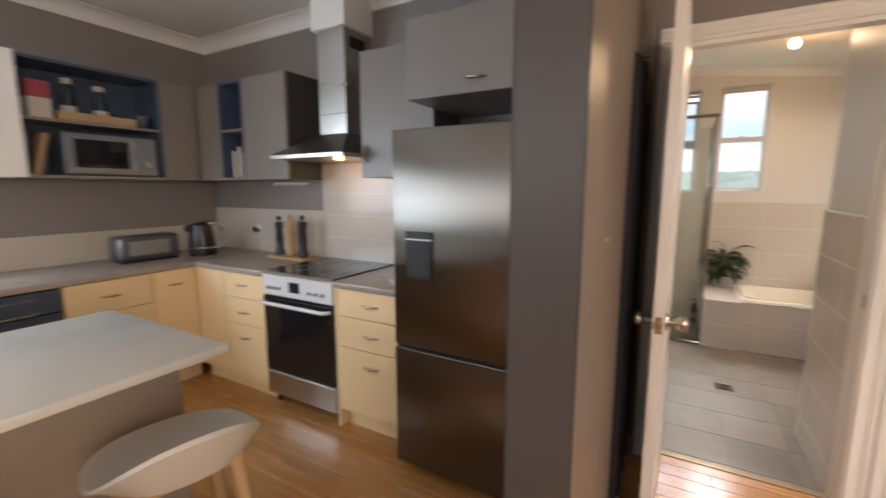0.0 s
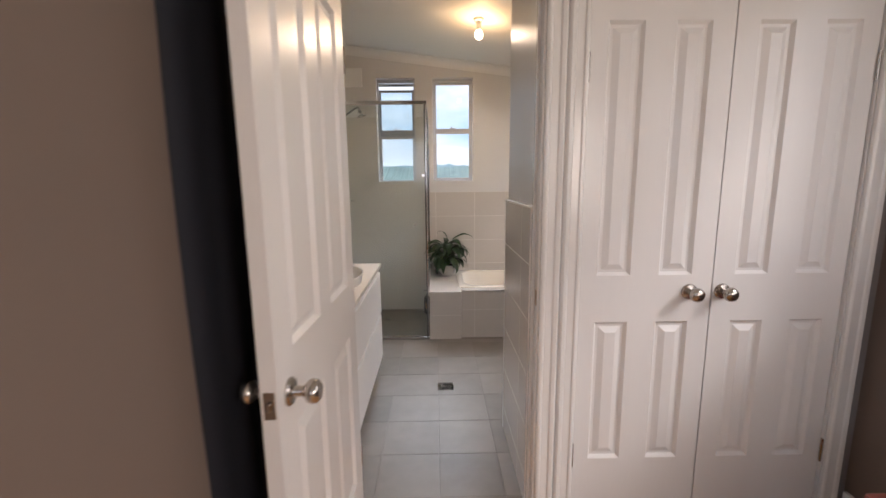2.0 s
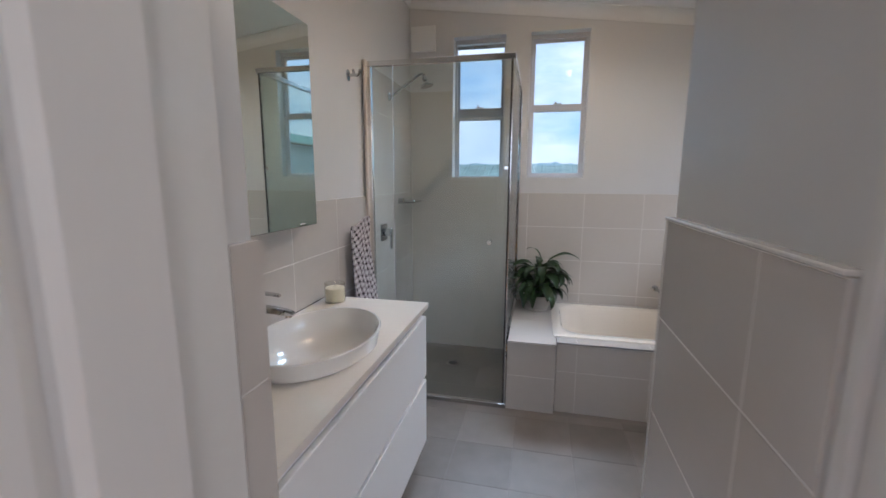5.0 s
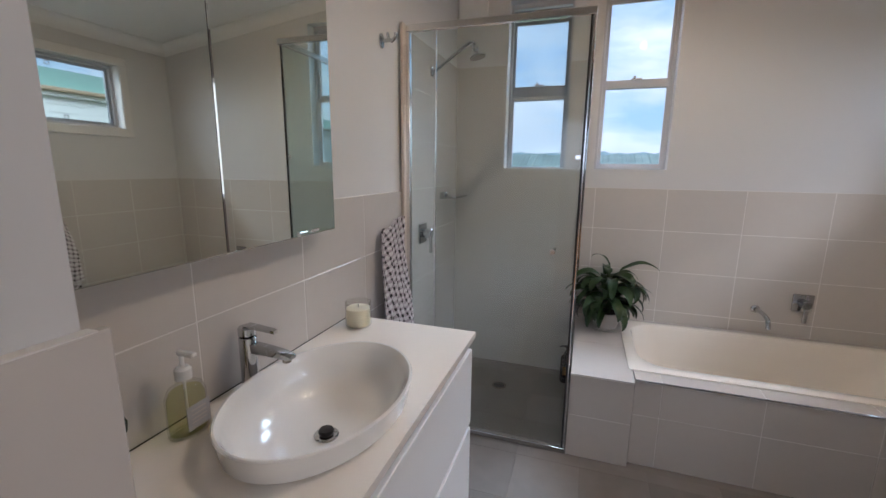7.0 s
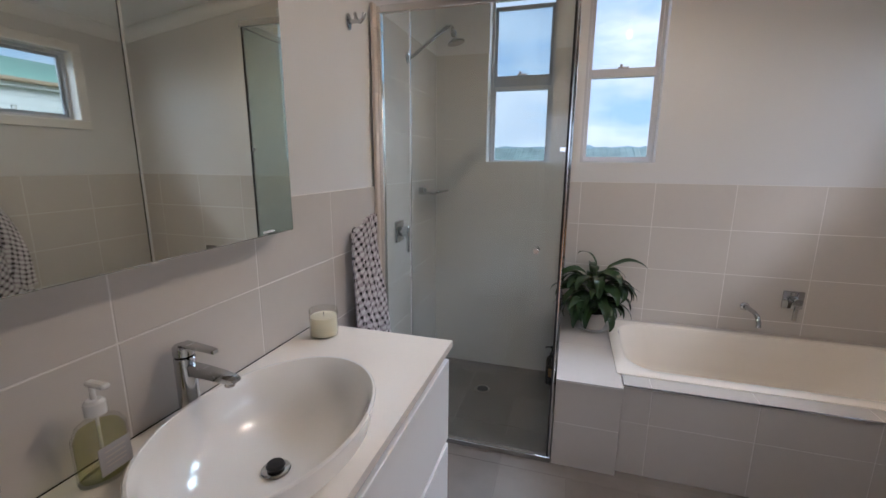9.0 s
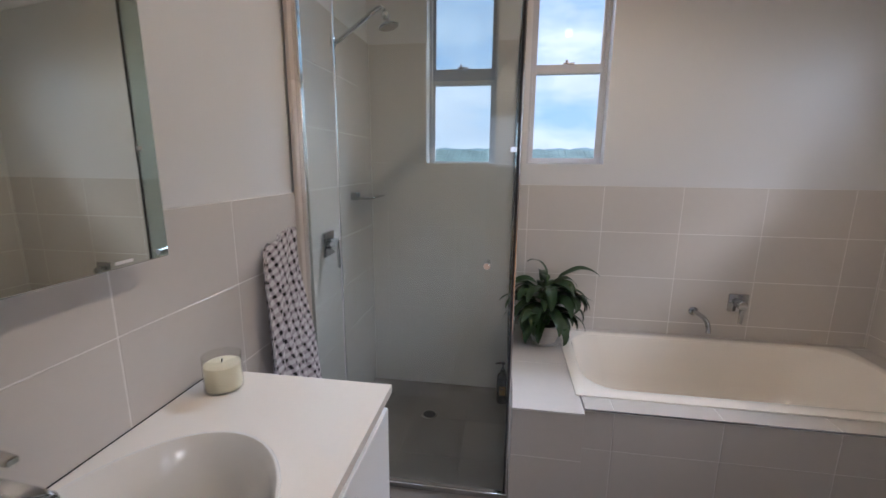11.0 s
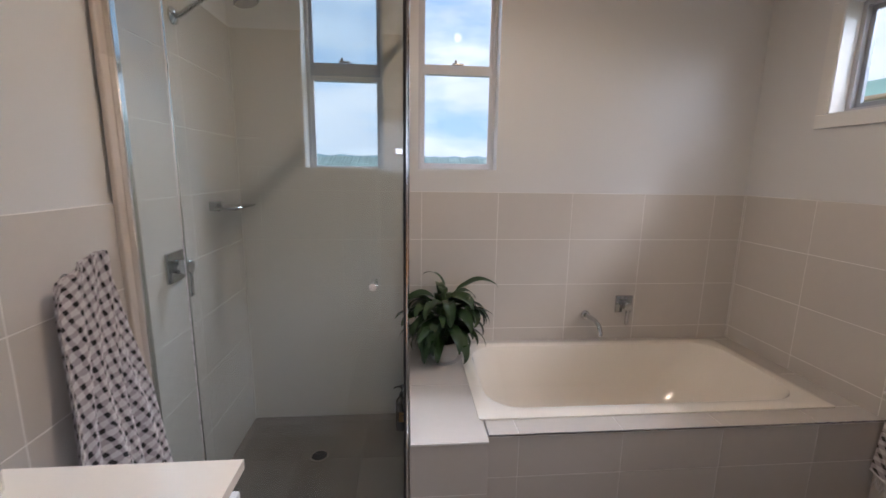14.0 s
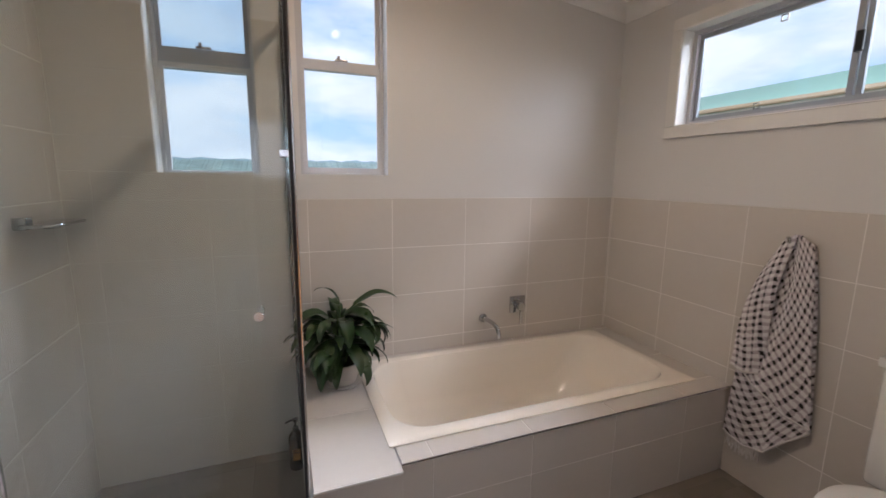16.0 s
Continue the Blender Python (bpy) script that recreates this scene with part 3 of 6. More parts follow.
for k, (a, b, x) in enumerate(((y0 + 0.025, ym + 0.02, 2.440), (ym - 0.02, y1 - 0.025, 2.457))):
    part("sash", pierced("x", x, x + 0.015, a, b, z0 + 0.025, z1 - 0.025, [(a + 0.02, b - 0.02, z0 + 0.045, z1 - 0.045)]), M_GREYALU, we)
    g = part("pane", box(x + 0.006, x + 0.01, a + 0.018, b - 0.018, z0 + 0.043, z1 - 0.043), M_GLASS, we)
    g.visible_shadow = False
part("catch", box(2.424, 2.441, ym - 0.014, ym + 0.012, (z0 + z1) / 2 - 0.04, (z0 + z1) / 2 + 0.035, 0.004), M_BLACK, we)
for yy, zz in ((4.73, z0 + 0.046), (4.66, z1 - 0.074)):
    part("screen_clip", pierced("x", 2.470, 2.474, yy - 0.014, yy + 0.014, zz, zz + 0.028, [(yy - 0.01, yy + 0.01, zz + 0.004, zz + 0.024)]), M_NICKEL, we)
for nm, a in (("sill_trim", (y0 - 0.06, y1 + 0.06, z0 - 0.06, z0)), ("head_trim", (y0 - 0.06, y1 + 0.06, z1, z1 + 0.06)), ("side_trim", (y0 - 0.06, y0, z0, z1)), ("side_trim", (y1, y1 + 0.06, z0, z1))):
    part(nm, box(EAST - 0.016, EAST + 0.001, a[0], a[1], a[2], a[3], 0.003), M_TRIM, we, "white flat architrave")
part("reveal", pierced("x", EAST - 0.012, 2.436, y0 - 0.012, y1 + 0.012, z0 - 0.012, z1 + 0.012, [(y0 + 0.004, y1 - 0.004, z0 + 0.004, z1 - 0.004)]), M_TRIM, we)

# ---- shower ----
SH_X, SH_Y, SH_Z = 0.478, 4.575, 2.02
sh = thing("shower_screen", (0.05, SH_Y, 0), "clear glass corner shower screen with chrome frame", "shower screen")
for nm, b in (("head_rail", (WEST + 0.012, SH_X + 0.012, SH_Y - 0.012, SH_Y + 0.012, SH_Z - 0.03, SH_Z)), ("bottom_rail", (WEST + 0.012, SH_X + 0.006, SH_Y - 0.014, SH_Y + 0.014, 0.0, 0.028)),
              ("wall_channel", (WEST + 0.011, WEST + 0.045, SH_Y - 0.014, SH_Y + 0.014, 0.028, SH_Z - 0.03)),
              ("return_head_rail", (SH_X - 0.012, SH_X + 0.012, SH_Y + 0.012, FAR - 0.012, SH_Z - 0.03, SH_Z)), ("return_wall_channel", (SH_X - 0.012, SH_X + 0.012, FAR - 0.04, FAR - 0.012, 0.45, SH_Z - 0.03)),
              ("return_bottom_rail", (SH_X - 0.012, SH_X + 0.006, SH_Y + 0.02, FAR - 0.012, 0.446, 0.46))):
    part(nm, box(*b, 0.003), M_POLISHED if "head" in nm or nm == "wall_channel" else M_CHROME, sh, smooth=True)
part("wall_post", box(WEST + 0.011, WEST + 0.028, SH_Y - 0.045, SH_Y - 0.0145, 0.0, SH_Z + 0.005, 0.003), surf("cream_channel", (0.6, 0.53, 0.46), 0.3, var=0.04), sh, "cream-coated wall channel")
fx = WEST + 0.17
for nm, b in (("fixed_pane", (WEST + 0.045, fx, SH_Y - 0.003, SH_Y + 0.003, 0.028, SH_Z - 0.03)), ("door_pane", (fx + 0.004, SH_X - 0.012, SH_Y - 0.003, SH_Y + 0.003, 0.035, SH_Z - 0.035)),
              ("return_pane", (SH_X - 0.003, SH_X + 0.003, SH_Y + 0.004, FAR - 0.04, 0.46, SH_Z - 0.03))):
    g = part(nm, box(*b), M_SHGLASS, sh)
    g.visible_shadow = False
part("hinge_seal", box(fx, fx + 0.0038, SH_Y - 0.005, SH_Y + 0.004, 0.03, SH_Z - 0.033), M_POLISHED, sh)
# black strip paints the dark kitchen's reflection on the chrome post's front
part("corner_seal", box(SH_X - 0.0118, SH_X - 0.003, SH_Y - 0.008, SH_Y - 0.0045, 0.03, SH_Z - 0.031), M_BLACK, sh, "black strip for the dark reflection on the corner post")
part("corner_strip", box(SH_X - 0.0118, SH_X + 0.0025, SH_Y - 0.0044, SH_Y + 0.0035, 0.0285, SH_Z - 0.0305, 0.0015), M_POLISHED, sh, "polished aluminium corner strip")
part("door_handle", rod((0.374, SH_Y - 0.07, 1.014), (0.374, SH_Y - 0.0035, 1.014), 0.0125, bevel=0.0015), M_POLISHED, sh, "small round chrome handle", smooth=True)
part("glass_clamp", box(SH_X - 0.036, SH_X - 0.012, SH_Y - 0.010, SH_Y - 0.0035, 1.415, 1.435, 0.002), M_POLISHED, sh)
setting("shower_base", box(WEST + 0.01, SH_X, SH_Y + 0.016, FAR - 0.01, -0.05, 0.0004), M_FGROUT, "grey tiled shower floor", "shower floor")
dr = thing("floor_waste", (0.055, 5.11, 0.0), "round chrome shower floor waste", "drain")
part("ring", lathe([(0.0, -0.004), (0.045, -0.004), (0.045, 0.0015), (0.036, 0.003), (0.034, 0.0005), (0.0, 0.0005)], (0.055, 5.11, 0.002)), M_NICKEL, dr, smooth=True)
part("grate", lathe([(0, 0), (0.036, 0), (0.036, 0.0014), (0, 0.0016)], (0.055, 5.11, 0.0032)), M_BLACK, dr)
fw = thing("floor_waste", (0.605, 3.705, 0), "square chrome floor waste with round grate", "drain")
part("plate", box(0.552, 0.658, 3.652, 3.758, -0.004, 0.003, 0.001), M_CHROME, fw)
for r in (0.012, 0.024, 0.036):
    part("grate_ring", tube([(0.605 + r * math.cos(a), 3.705 + r * math.sin(a), 0.0032) for a in (2 * math.pi * i / 24 for i in range(25))], 0.0022, 6), M_DARKGAP, fw)
mx = thing("shower_mixer", (WEST + 0.012, 4.8, 1.015), "square chrome shower mixer with lever", "tap")
part("plate", box(WEST + 0.012, WEST + 0.024, 4.745, 4.855, 0.96, 1.07, 0.004, 2), M_CHROME, mx, smooth=True)
part("body", rod((WEST + 0.024, 4.8, 1.015), (WEST + 0.075, 4.8, 1.015), 0.026, bevel=0.003), M_CHROME, mx, smooth=True)
part("lever", box(WEST + 0.06, WEST + 0.074, 4.79, 4.81, 0.905, 1.01, 0.003), M_CHROME, mx, smooth=True)
sd = thing("soap_dish", (WEST + 0.012, 5.24, 1.2), "chrome rail soap dish on the shower wall", "soap dish")
part("mount", box(WEST + 0.011, WEST + 0.05, 5.11, 5.15, 1.185, 1.225, 0.003), M_CHROME, sd, smooth=True)
part("shelf", box(WEST + 0.03, WEST + 0.125, 5.10, 5.34, 1.19, 1.202, 0.003), M_CHROME, sd, smooth=True)
hd = thing("wall_shower", (WEST + 0.012, 4.955, 1.9), "chrome shower head on an angled arm", "shower")
part("flange", lathe([(0, 0), (0.03, 0), (0.03, 0.006), (0.014, 0.014), (0, 0.014)], (WEST + 0.0115, 4.955, 1.9), (1, 0, 0)), M_CHROME, hd, smooth=True)
part("arm", tube([(WEST + 0.02, 4.955, 1.9), (WEST + 0.04, 4.955, 1.905), (-0.26, 4.955, 1.955), (-0.15, 4.955, 2.03), (-0.132, 4.955, 2.035), (-0.118, 4.955, 2.022)], 0.0095), M_CHROME, hd, smooth=True)
part("swivel", lathe([(0, 0.03), (0.014, 0.028), (0.017, 0.015), (0.012, 0.0), (0.0, 0.0)], (-0.112, 4.955, 1.985), (-0.15, 0, 1)), M_CHROME, hd, smooth=True)
part("rose", lathe([(0, 0.022), (0.016, 0.02), (0.042, 0.006), (0.045, 0.0), (0.04, -0.004), (0, -0.004)], (-0.1, 4.955, 1.955), (-0.25, 0, 1)), M_CHROME, hd, smooth=True)

# ---- bath, hob and plinth ----
HOB = 0.43
hob_bm = box(0.775, EAST - 0.001, 4.6032, 4.71, 0, HOB - 0.0012)
for b in ((0.775, EAST - 0.001, 5.41, FAR - 0.001), (2.226, EAST - 0.001, 4.7105, 5.4095), (0.775, 2.2255, 4.7105, 5.4095)):
    grow(hob_bm, *b, 0, HOB - 0.0012 if b[0] != 0.775 or b[2] > 5 else 0.05)
hob = setting("bath_hob", hob_bm, M_GROUT, "tiled bath surround", "bath surround")
plinth = setting("bath_plinth", box(0.490, 0.7645, 4.5692, FAR - 0.001, 0, HOB - 0.0012), M_GROUT, "tiled ledge between shower and bath", "ledge")
setting("trim_hob_edge", box(0.771, EAST - 0.004, 4.598, 4.6025, HOB - 0.006, HOB + 0.002, 0.002), M_CHROME, "chrome tile edge strip", "tile trim")
setting("trim_plinth_edge", box(0.488, 0.768, 4.563, 4.5685, HOB - 0.006, HOB + 0.001, 0.0015), M_TRIM, "white tile edge strip", "tile trim")
TX0, TX1, TY0, TY1 = 0.752, 2.252, 4.695, 5.425
loops = [round_rect(TX0, TX1, TY0, TY1, HOB + 0.0005, 0.01), round_rect(TX0, TX1, TY0, TY1, HOB + 0.005, 0.01), round_rect(TX0 + 0.003, TX1 - 0.003, TY0 + 0.003, TY1 - 0.003, HOB + 0.007, 0.01),
         round_rect(TX0 + 0.05, TX1 - 0.05, TY0 + 0.066, TY1 - 0.05, HOB + 0.006, 0.15), round_rect(TX0 + 0.055, TX1 - 0.056, TY0 + 0.071, TY1 - 0.055, HOB + 0.003, 0.15),
         round_rect(TX0 + 0.059, TX1 - 0.063, TY0 + 0.075, TY1 - 0.059, HOB - 0.012, 0.15), round_rect(TX0 + 0.07, TX1 - 0.115, TY0 + 0.085, TY1 - 0.07, HOB - 0.10, 0.16),
         round_rect(TX0 + 0.088, TX1 - 0.21, TY0 + 0.10, TY1 - 0.085, HOB - 0.22, 0.17), round_rect(TX0 + 0.105, TX1 - 0.28, TY0 + 0.118, TY1 - 0.105, HOB - 0.295, 0.165),
         round_rect(TX0 + 0.14, TX1 - 0.335, TY0 + 0.15, TY1 - 0.14, HOB - 0.338, 0.14), round_rect(TX0 + 0.2, TX1 - 0.42, TY0 + 0.21, TY1 - 0.2, HOB - 0.355, 0.08)]
tub = thing("bathtub", ((TX0 + TX1) / 2, (TY0 + TY1) / 2, HOB), "white acrylic bathtub set into a tiled surround", "bathtub")
part("tub", loft(loops), M_ACRYLIC, tub, smooth=True)
part("plug_hole", lathe([(0, 0), (0.03, 0), (0.028, 0.003), (0, 0.003)], (1.12, 5.06, HOB - 0.3545)), M_CHROME, tub, smooth=True)
part("overflow", lathe([(0, 0), (0.028, 0), (0.026, 0.006), (0, 0.008)], (TX0 + 0.066, 5.06, HOB - 0.07), (1, 0, 0.1)), M_CHROME, tub, smooth=True)
sp = thing("bath_spout", (1.49, FAR - 0.012, 0.58), "curved chrome bath spout on the wall", "tap")
part("flange", lathe([(0, 0), (0.024, 0), (0.024, 0.008), (0.014, 0.012), (0, 0.012)], (1.49, FAR - 0.0115, 0.578), (0, -1, 0)), M_CHROME, sp, smooth=True)
part("pipe", tube([(1.49, FAR - 0.02, 0.578), (1.493, FAR - 0.08, 0.583), (1.498, FAR - 0.13, 0.58), (1.503, FAR - 0.16, 0.565), (1.506, FAR - 0.175, 0.54), (1.507, FAR - 0.178, 0.515)], 0.0125), M_CHROME, sp, smooth=True)
bx = thing("bath_mixer", (1.71, FAR - 0.012, 0.64), "square chrome bath mixer with lever", "tap")
part("plate", box(1.66, 1.76, FAR - 0.024, FAR - 0.0115, 0.59, 0.69, 0.004, 2), M_CHROME, bx, smooth=True)
part("body", rod((1.71, FAR - 0.024, 0.64), (1.71, FAR - 0.075, 0.64), 0.025, bevel=0.003), M_CHROME, bx, smooth=True)
part("lever", box(1.70, 1.72, FAR - 0.072, FAR - 0.058, 0.535, 0.635, 0.003), M_CHROME, bx, smooth=True)

# ---- vanity ----


def slab_with_hole(x0, x1, y0, y1, z0, z1, c, b, a, seg=48):
    """A slab with an oval hole for a basin."""
    bm = bmesh.new()
    inner = [(c[0] + b * math.cos(2 * math.pi * i / seg), c[1] + a * math.sin(2 * math.pi * i / seg)) for i in range(seg)]
    outer = []
    for px, py in inner:
        dx, dy = px - c[0], py - c[1]
        k = min((x1 - c[0]) / dx if dx > 1e-6 else (x0 - c[0]) / dx if dx < -1e-6 else 1e9, (y1 - c[1]) / dy if dy > 1e-6 else (y0 - c[1]) / dy if dy < -1e-6 else 1e9)
        outer.append([c[0] + dx * k, c[1] + dy * k])
    for cx, cy in ((x0, y0), (x1, y0), (x1, y1), (x0, y1)):
        near = min(range(seg), key=lambda i: (outer[i][0] - cx) ** 2 + (outer[i][1] - cy) ** 2)
        outer[near] = [cx, cy]
    rings = [[bm.verts.new((p[0], p[1], z)) for p in ring] for ring, z in ((inner, z0), (inner, z1), (outer, z1), (outer, z0))]
    for r, q in zip(rings, rings[1:] + rings[:1]):
        for i in range(seg):
            bm.faces.new((r[i], r[(i + 1) % seg], q[(i + 1) % seg], q[i]))
    return bm


VX, VY0, VY1, VZ = 0.153, 2.835, 4.03, 0.795
setting_v = thing("vanity_cabinet", (-0.1, 3.43, 0.1), "white wall-hung vanity cabinet with two wide drawers", "cabinet")
part("body", box(WEST + 0.013, VX - 0.03, VY0 + 0.005, VY1 - 0.01, 0.1, VZ - 0.12, 0.002), M_VANITY, setting_v)
part("front_rail", box(VX - 0.045, VX - 0.03, VY0 + 0.005, VY1 - 0.01, VZ - 0.1195, VZ - 0.0225), M_VANITY, setting_v)
part("side_rail", box(WEST + 0.013, VX - 0.046, VY1 - 0.028, VY1 - 0.01, VZ - 0.1195, VZ - 0.0225), M_VANITY, setting_v)
for a, b in ((0.095, 0.418), (0.437, 0.732)):
    d = part("drawer_front", box(VX - 0.0295, VX - 0.009, VY0 + 0.006, VY1 - 0.008, a, b, 0.0025), M_VANITY, setting_v)
# near-black strip set in to stand for the shade between the drawers
part("shadow_gap", box(VX - 0.0297, VX - 0.022, VY0 + 0.008, VY1 - 0.012, 0.4185, 0.4365), M_DARKGAP, setting_v)
vtop = thing("countertop", (-0.1, 3.43, VZ), "white stone vanity top", "countertop")
part("slab", slab_with_hole(WEST + 0.012, VX, VY0, VY1, VZ - 0.022, VZ, (-0.076, 3.432), 0.180, 0.256), M_STONE, vtop)
part("upstand_joint", box(WEST + 0.0122, WEST + 0.0135, VY0, VY1, VZ + 0.0002, VZ + 0.003), M_DARKGAP, vtop)
BC = Vector((-0.076, 3.432, VZ))


def oval(a, b, z, shift=0.0, seg=48):
    return [(BC.x + shift + b * math.cos(2 * math.pi * i / seg), BC.y + a * math.sin(2 * math.pi * i / seg), VZ + z) for i in range(seg)]


basin = thing("basin", BC, "white oval ceramic bench-top basin", "basin")
part("bowl", loft([oval(0.261, 0.184, 0.0005), oval(0.267, 0.19, 0.004), oval(0.276, 0.199, 0.05), oval(0.277, 0.2, 0.055), oval(0.275, 0.198, 0.058), oval(0.27, 0.193, 0.058), oval(0.267, 0.19, 0.055), oval(0.259, 0.182, 0.035), oval(0.246, 0.168, 0.005), oval(0.225, 0.146, -0.03), oval(0.17, 0.105, -0.06), oval(0.1, 0.06, -0.074), oval(0.04, 0.03, -0.077)]), M_CERAMIC, basin, smooth=True)
part("waste_ring", lathe([(0, 0), (0.03, 0), (0.031, 0.003), (0.026, 0.005), (0, 0.005)], BC + Vector((0.0, -0.0, -0.0765))), M_CHROME, basin, smooth=True)
part("waste_plug", lathe([(0, 0.006), (0.018, 0.006), (0.02, 0.013), (0.017, 0.018), (0, 0.019)], BC + Vector((0, 0, -0.0765))), M_BLACK, basin, smooth=True)
tp = thing("basin_mixer", (-0.322, 3.455, VZ), "tall flat-spouted chrome basin mixer", "tap")
tx, ty = -0.322, 3.455
part("body", rod((tx, ty, VZ), (tx, ty, VZ + 0.142), 0.0225, bevel=0.002), M_CHROME, tp, smooth=True)
part("cap", rod((tx, ty, VZ + 0.1435), (tx, ty, VZ + 0.17), 0.0225, bevel=0.004), M_CHROME, tp, smooth=True)
bm = loft([[(tx + x, ty + s * w, VZ + z) for s, z in ((-1, zt), (-0.7, zt + 0.004), (0.7, zt + 0.004), (1, zt), (0.9, zb), (-0.9, zb))] for x, w, zt, zb in ((0.015, 0.013, 0.124, 0.1), (0.06, 0.014, 0.121, 0.102), (0.11, 0.0155, 0.115, 0.1), (0.135, 0.015, 0.11, 0.1), (0.142, 0.012, 0.106, 0.101))])
part("spout", bm, M_CHROME, tp, smooth=True)
part("aerator", rod((tx + 0.122, ty, VZ + 0.09), (tx + 0.122, ty, VZ + 0.0985), 0.011), M_NICKEL, tp, smooth=True)
bm = loft([[(tx + x, ty + s * w, VZ + z) for s, z in ((-1, zt), (1, zt), (1, zt - 0.008), (-1, zt - 0.008))] for x, w, zt in ((0.0, 0.013, 0.176), (0.03, 0.011, 0.1755), (0.08, 0.009, 0.172), (0.092, 0.007, 0.170))])
part("lever", bm, M_CHROME, tp, smooth=True)

# mirror cabinet
MX = -0.29
mc = thing("mirror_cabinet", (-0.33, 3.34, 1.17), "mirrored shaving cabinet above the vanity", "mirror cabinet")
part("body", box(WEST + 0.001, MX - 0.018, 2.84, 3.833, 1.176, 1.965, 0.001), M_VANITY, mc)
for a, b in ((2.838, 3.387), (3.389, 3.836)):
    part("mirror_door", box(MX - 0.0175, MX, a, b, 1.172, 1.97, 0.0028), M_MIRROR, mc, "frameless mirror door")

part("maker_mark", box(MX + 0.0001, MX + 0.0006, 3.705, 3.745, 1.180, 1.186), M_TRIM, mc, "small unreadable white mark")
tagged(part("wall_plug", lathe([(0, 0), (0.006, 0), (0.005, 0.002), (0, 0.0025)], (0.0855, 1.44, 1.263), (1, 0, 0), seg=12), M_TRIM), "tiny white wall plug in the taupe wall", "wall plug")

# ---- kitchen ----
BZ = 0.88


def bow_handle(c, along, out, parent, length=0.1):
    """A bowed nickel handle centred at c."""
    c, along, out = Vector(c), Vector(along), Vector(out)
    pts = [c + along * (length * (k / 8 - 0.5)) + out * (0.004 + 0.022 * math.sin(math.pi * k / 8)) for k in range(9)]
    part("handle", tube(pts, [0.004, 0.005, 0.006, 0.0065, 0.007, 0.0065, 0.006, 0.005, 0.004], 10), M_NICKEL, parent, "bowed nickel handle", smooth=True)


def base_unit(at, x0, x1, y0, y1, face, fronts, label, mat=M_CREAM):
    """A base cabinet; face '-y' or '+x'; fronts: (u0, u1, z0, z1, handle)."""
    u = thing("base_cabinet", at, label, "cabinet", "kitchen base cabinets")
    if face == "-y":
        part("carcass", box(x0, x1, y0 + 0.02, y1, 0.1, 0.842), mat, u)
        part("kickboard", box(x0, x1, y0 + 0.06, y0 + 0.076, 0, 0.1), mat, u)
    else:
        part("carcass", box(x0, x1 - 0.02, y0, y1, 0.1, 0.842), mat, u)
        part("kickboard", box(x1 - 0.076, x1 - 0.06, y0, y1, 0, 0.1), mat, u)
    for a, b, c, d, hz in fronts:
        if face == "-y":
            f = part("drawer_front", box(a + 0.002, b - 0.002, y0, y0 + 0.0195, c, d, 0.002), mat, u)
            if hz:
                bow_handle(((a + b) / 2, y0, hz), (1, 0, 0), (0, -1, 0), f)
        else:
            f = part("drawer_front", box(x1 - 0.0195, x1, a + 0.002, b - 0.002, c, d, 0.002), mat, u)
            if hz:
                bow_handle((x1, (a + b) / 2, hz), (0, 1, 0), (1, 0, 0), f)
    return u


LAB = "cream laminate base cabinet with bowed nickel handles"
base_unit((-1.17, 2.3, 0), -1.41, -0.93, 2.0, 2.58, "-y", [(-1.41, -0.93, 0.685, 0.838, 0.765), (-1.41, -0.93, 0.505, 0.68, 0.594), (-1.41, -0.93, 0.115, 0.5, 0.414)], LAB)
tagged(part("end_panel", box(-1.43, -1.413, 2.0, 2.58, 0, 0.842, 0.001), M_CREAM), "cream end panel beside the stove", "panel")
base_unit((-2.25, 2.3, 0), -2.46, -2.04, 2.0, 2.58, "-y", [(-2.46, -2.04, 0.672, 0.838, 0.764), (-2.46, -2.04, 0.49, 0.667, 0.576), (-2.46, -2.04, 0.115, 0.485, 0.4)], LAB)
base_unit((-2.62, 2.3, 0), -2.78, -2.463, 2.001, 2.58, "-y", [(-2.778, -2.463, 0.115, 0.838, None)], "cream corner filler cabinet")
base_unit((-3.1, 1.84, 0), -3.38, -2.78, 1.715, 2.02, "+x", [(1.715, 1.998, 0.115, 0.838, 0.74)], LAB)
base_unit((-3.1, 1.48, 0), -3.38, -2.78, 1.245, 1.712, "+x", [(1.245, 1.712, 0.645, 0.838, 0.74), (1.245, 1.712, 0.115, 0.64, None)], LAB)
base_unit((-3.1, 0.2, 0), -3.38, -2.78, -0.3, 0.632, "+x", [(-0.3, 0.632, 0.115, 0.838, 0.75)], LAB)
dw = thing("dishwasher", (-3.1, 0.94, 0), "dark grey dishwasher under the bench", "dishwasher")
# dark tone lifted towards blue: the west window's light is in the colour
M_NAVY = surf("dark_appliance", (0.055, 0.07, 0.1), 0.3, var=0.08)
part("body", box(-3.38, -2.8, 0.64, 1.238, 0.1, 0.835), M_NAVY, dw)
part("door", box(-2.7995, -2.775, 0.642, 1.236, 0.12, 0.70, 0.004), M_NAVY, dw)
part("control_panel", box(-2.7995, -2.772, 0.642, 1.236, 0.705, 0.835, 0.004), M_NAVY, dw)
part("handle", tube([(-2.772, 0.76, 0.72), (-2.745, 0.79, 0.72), (-2.745, 1.09, 0.72), (-2.772, 1.12, 0.72)], 0.008), M_STEEL, dw, smooth=True)
part("badge", box(-2.772, -2.770, 0.98, 1.12, 0.79, 0.80), M_STEEL, dw)

wt = thing("worktop", (-2.9, 2.2, 0.842), "stone-look laminate worktop with rounded edge", "worktop")
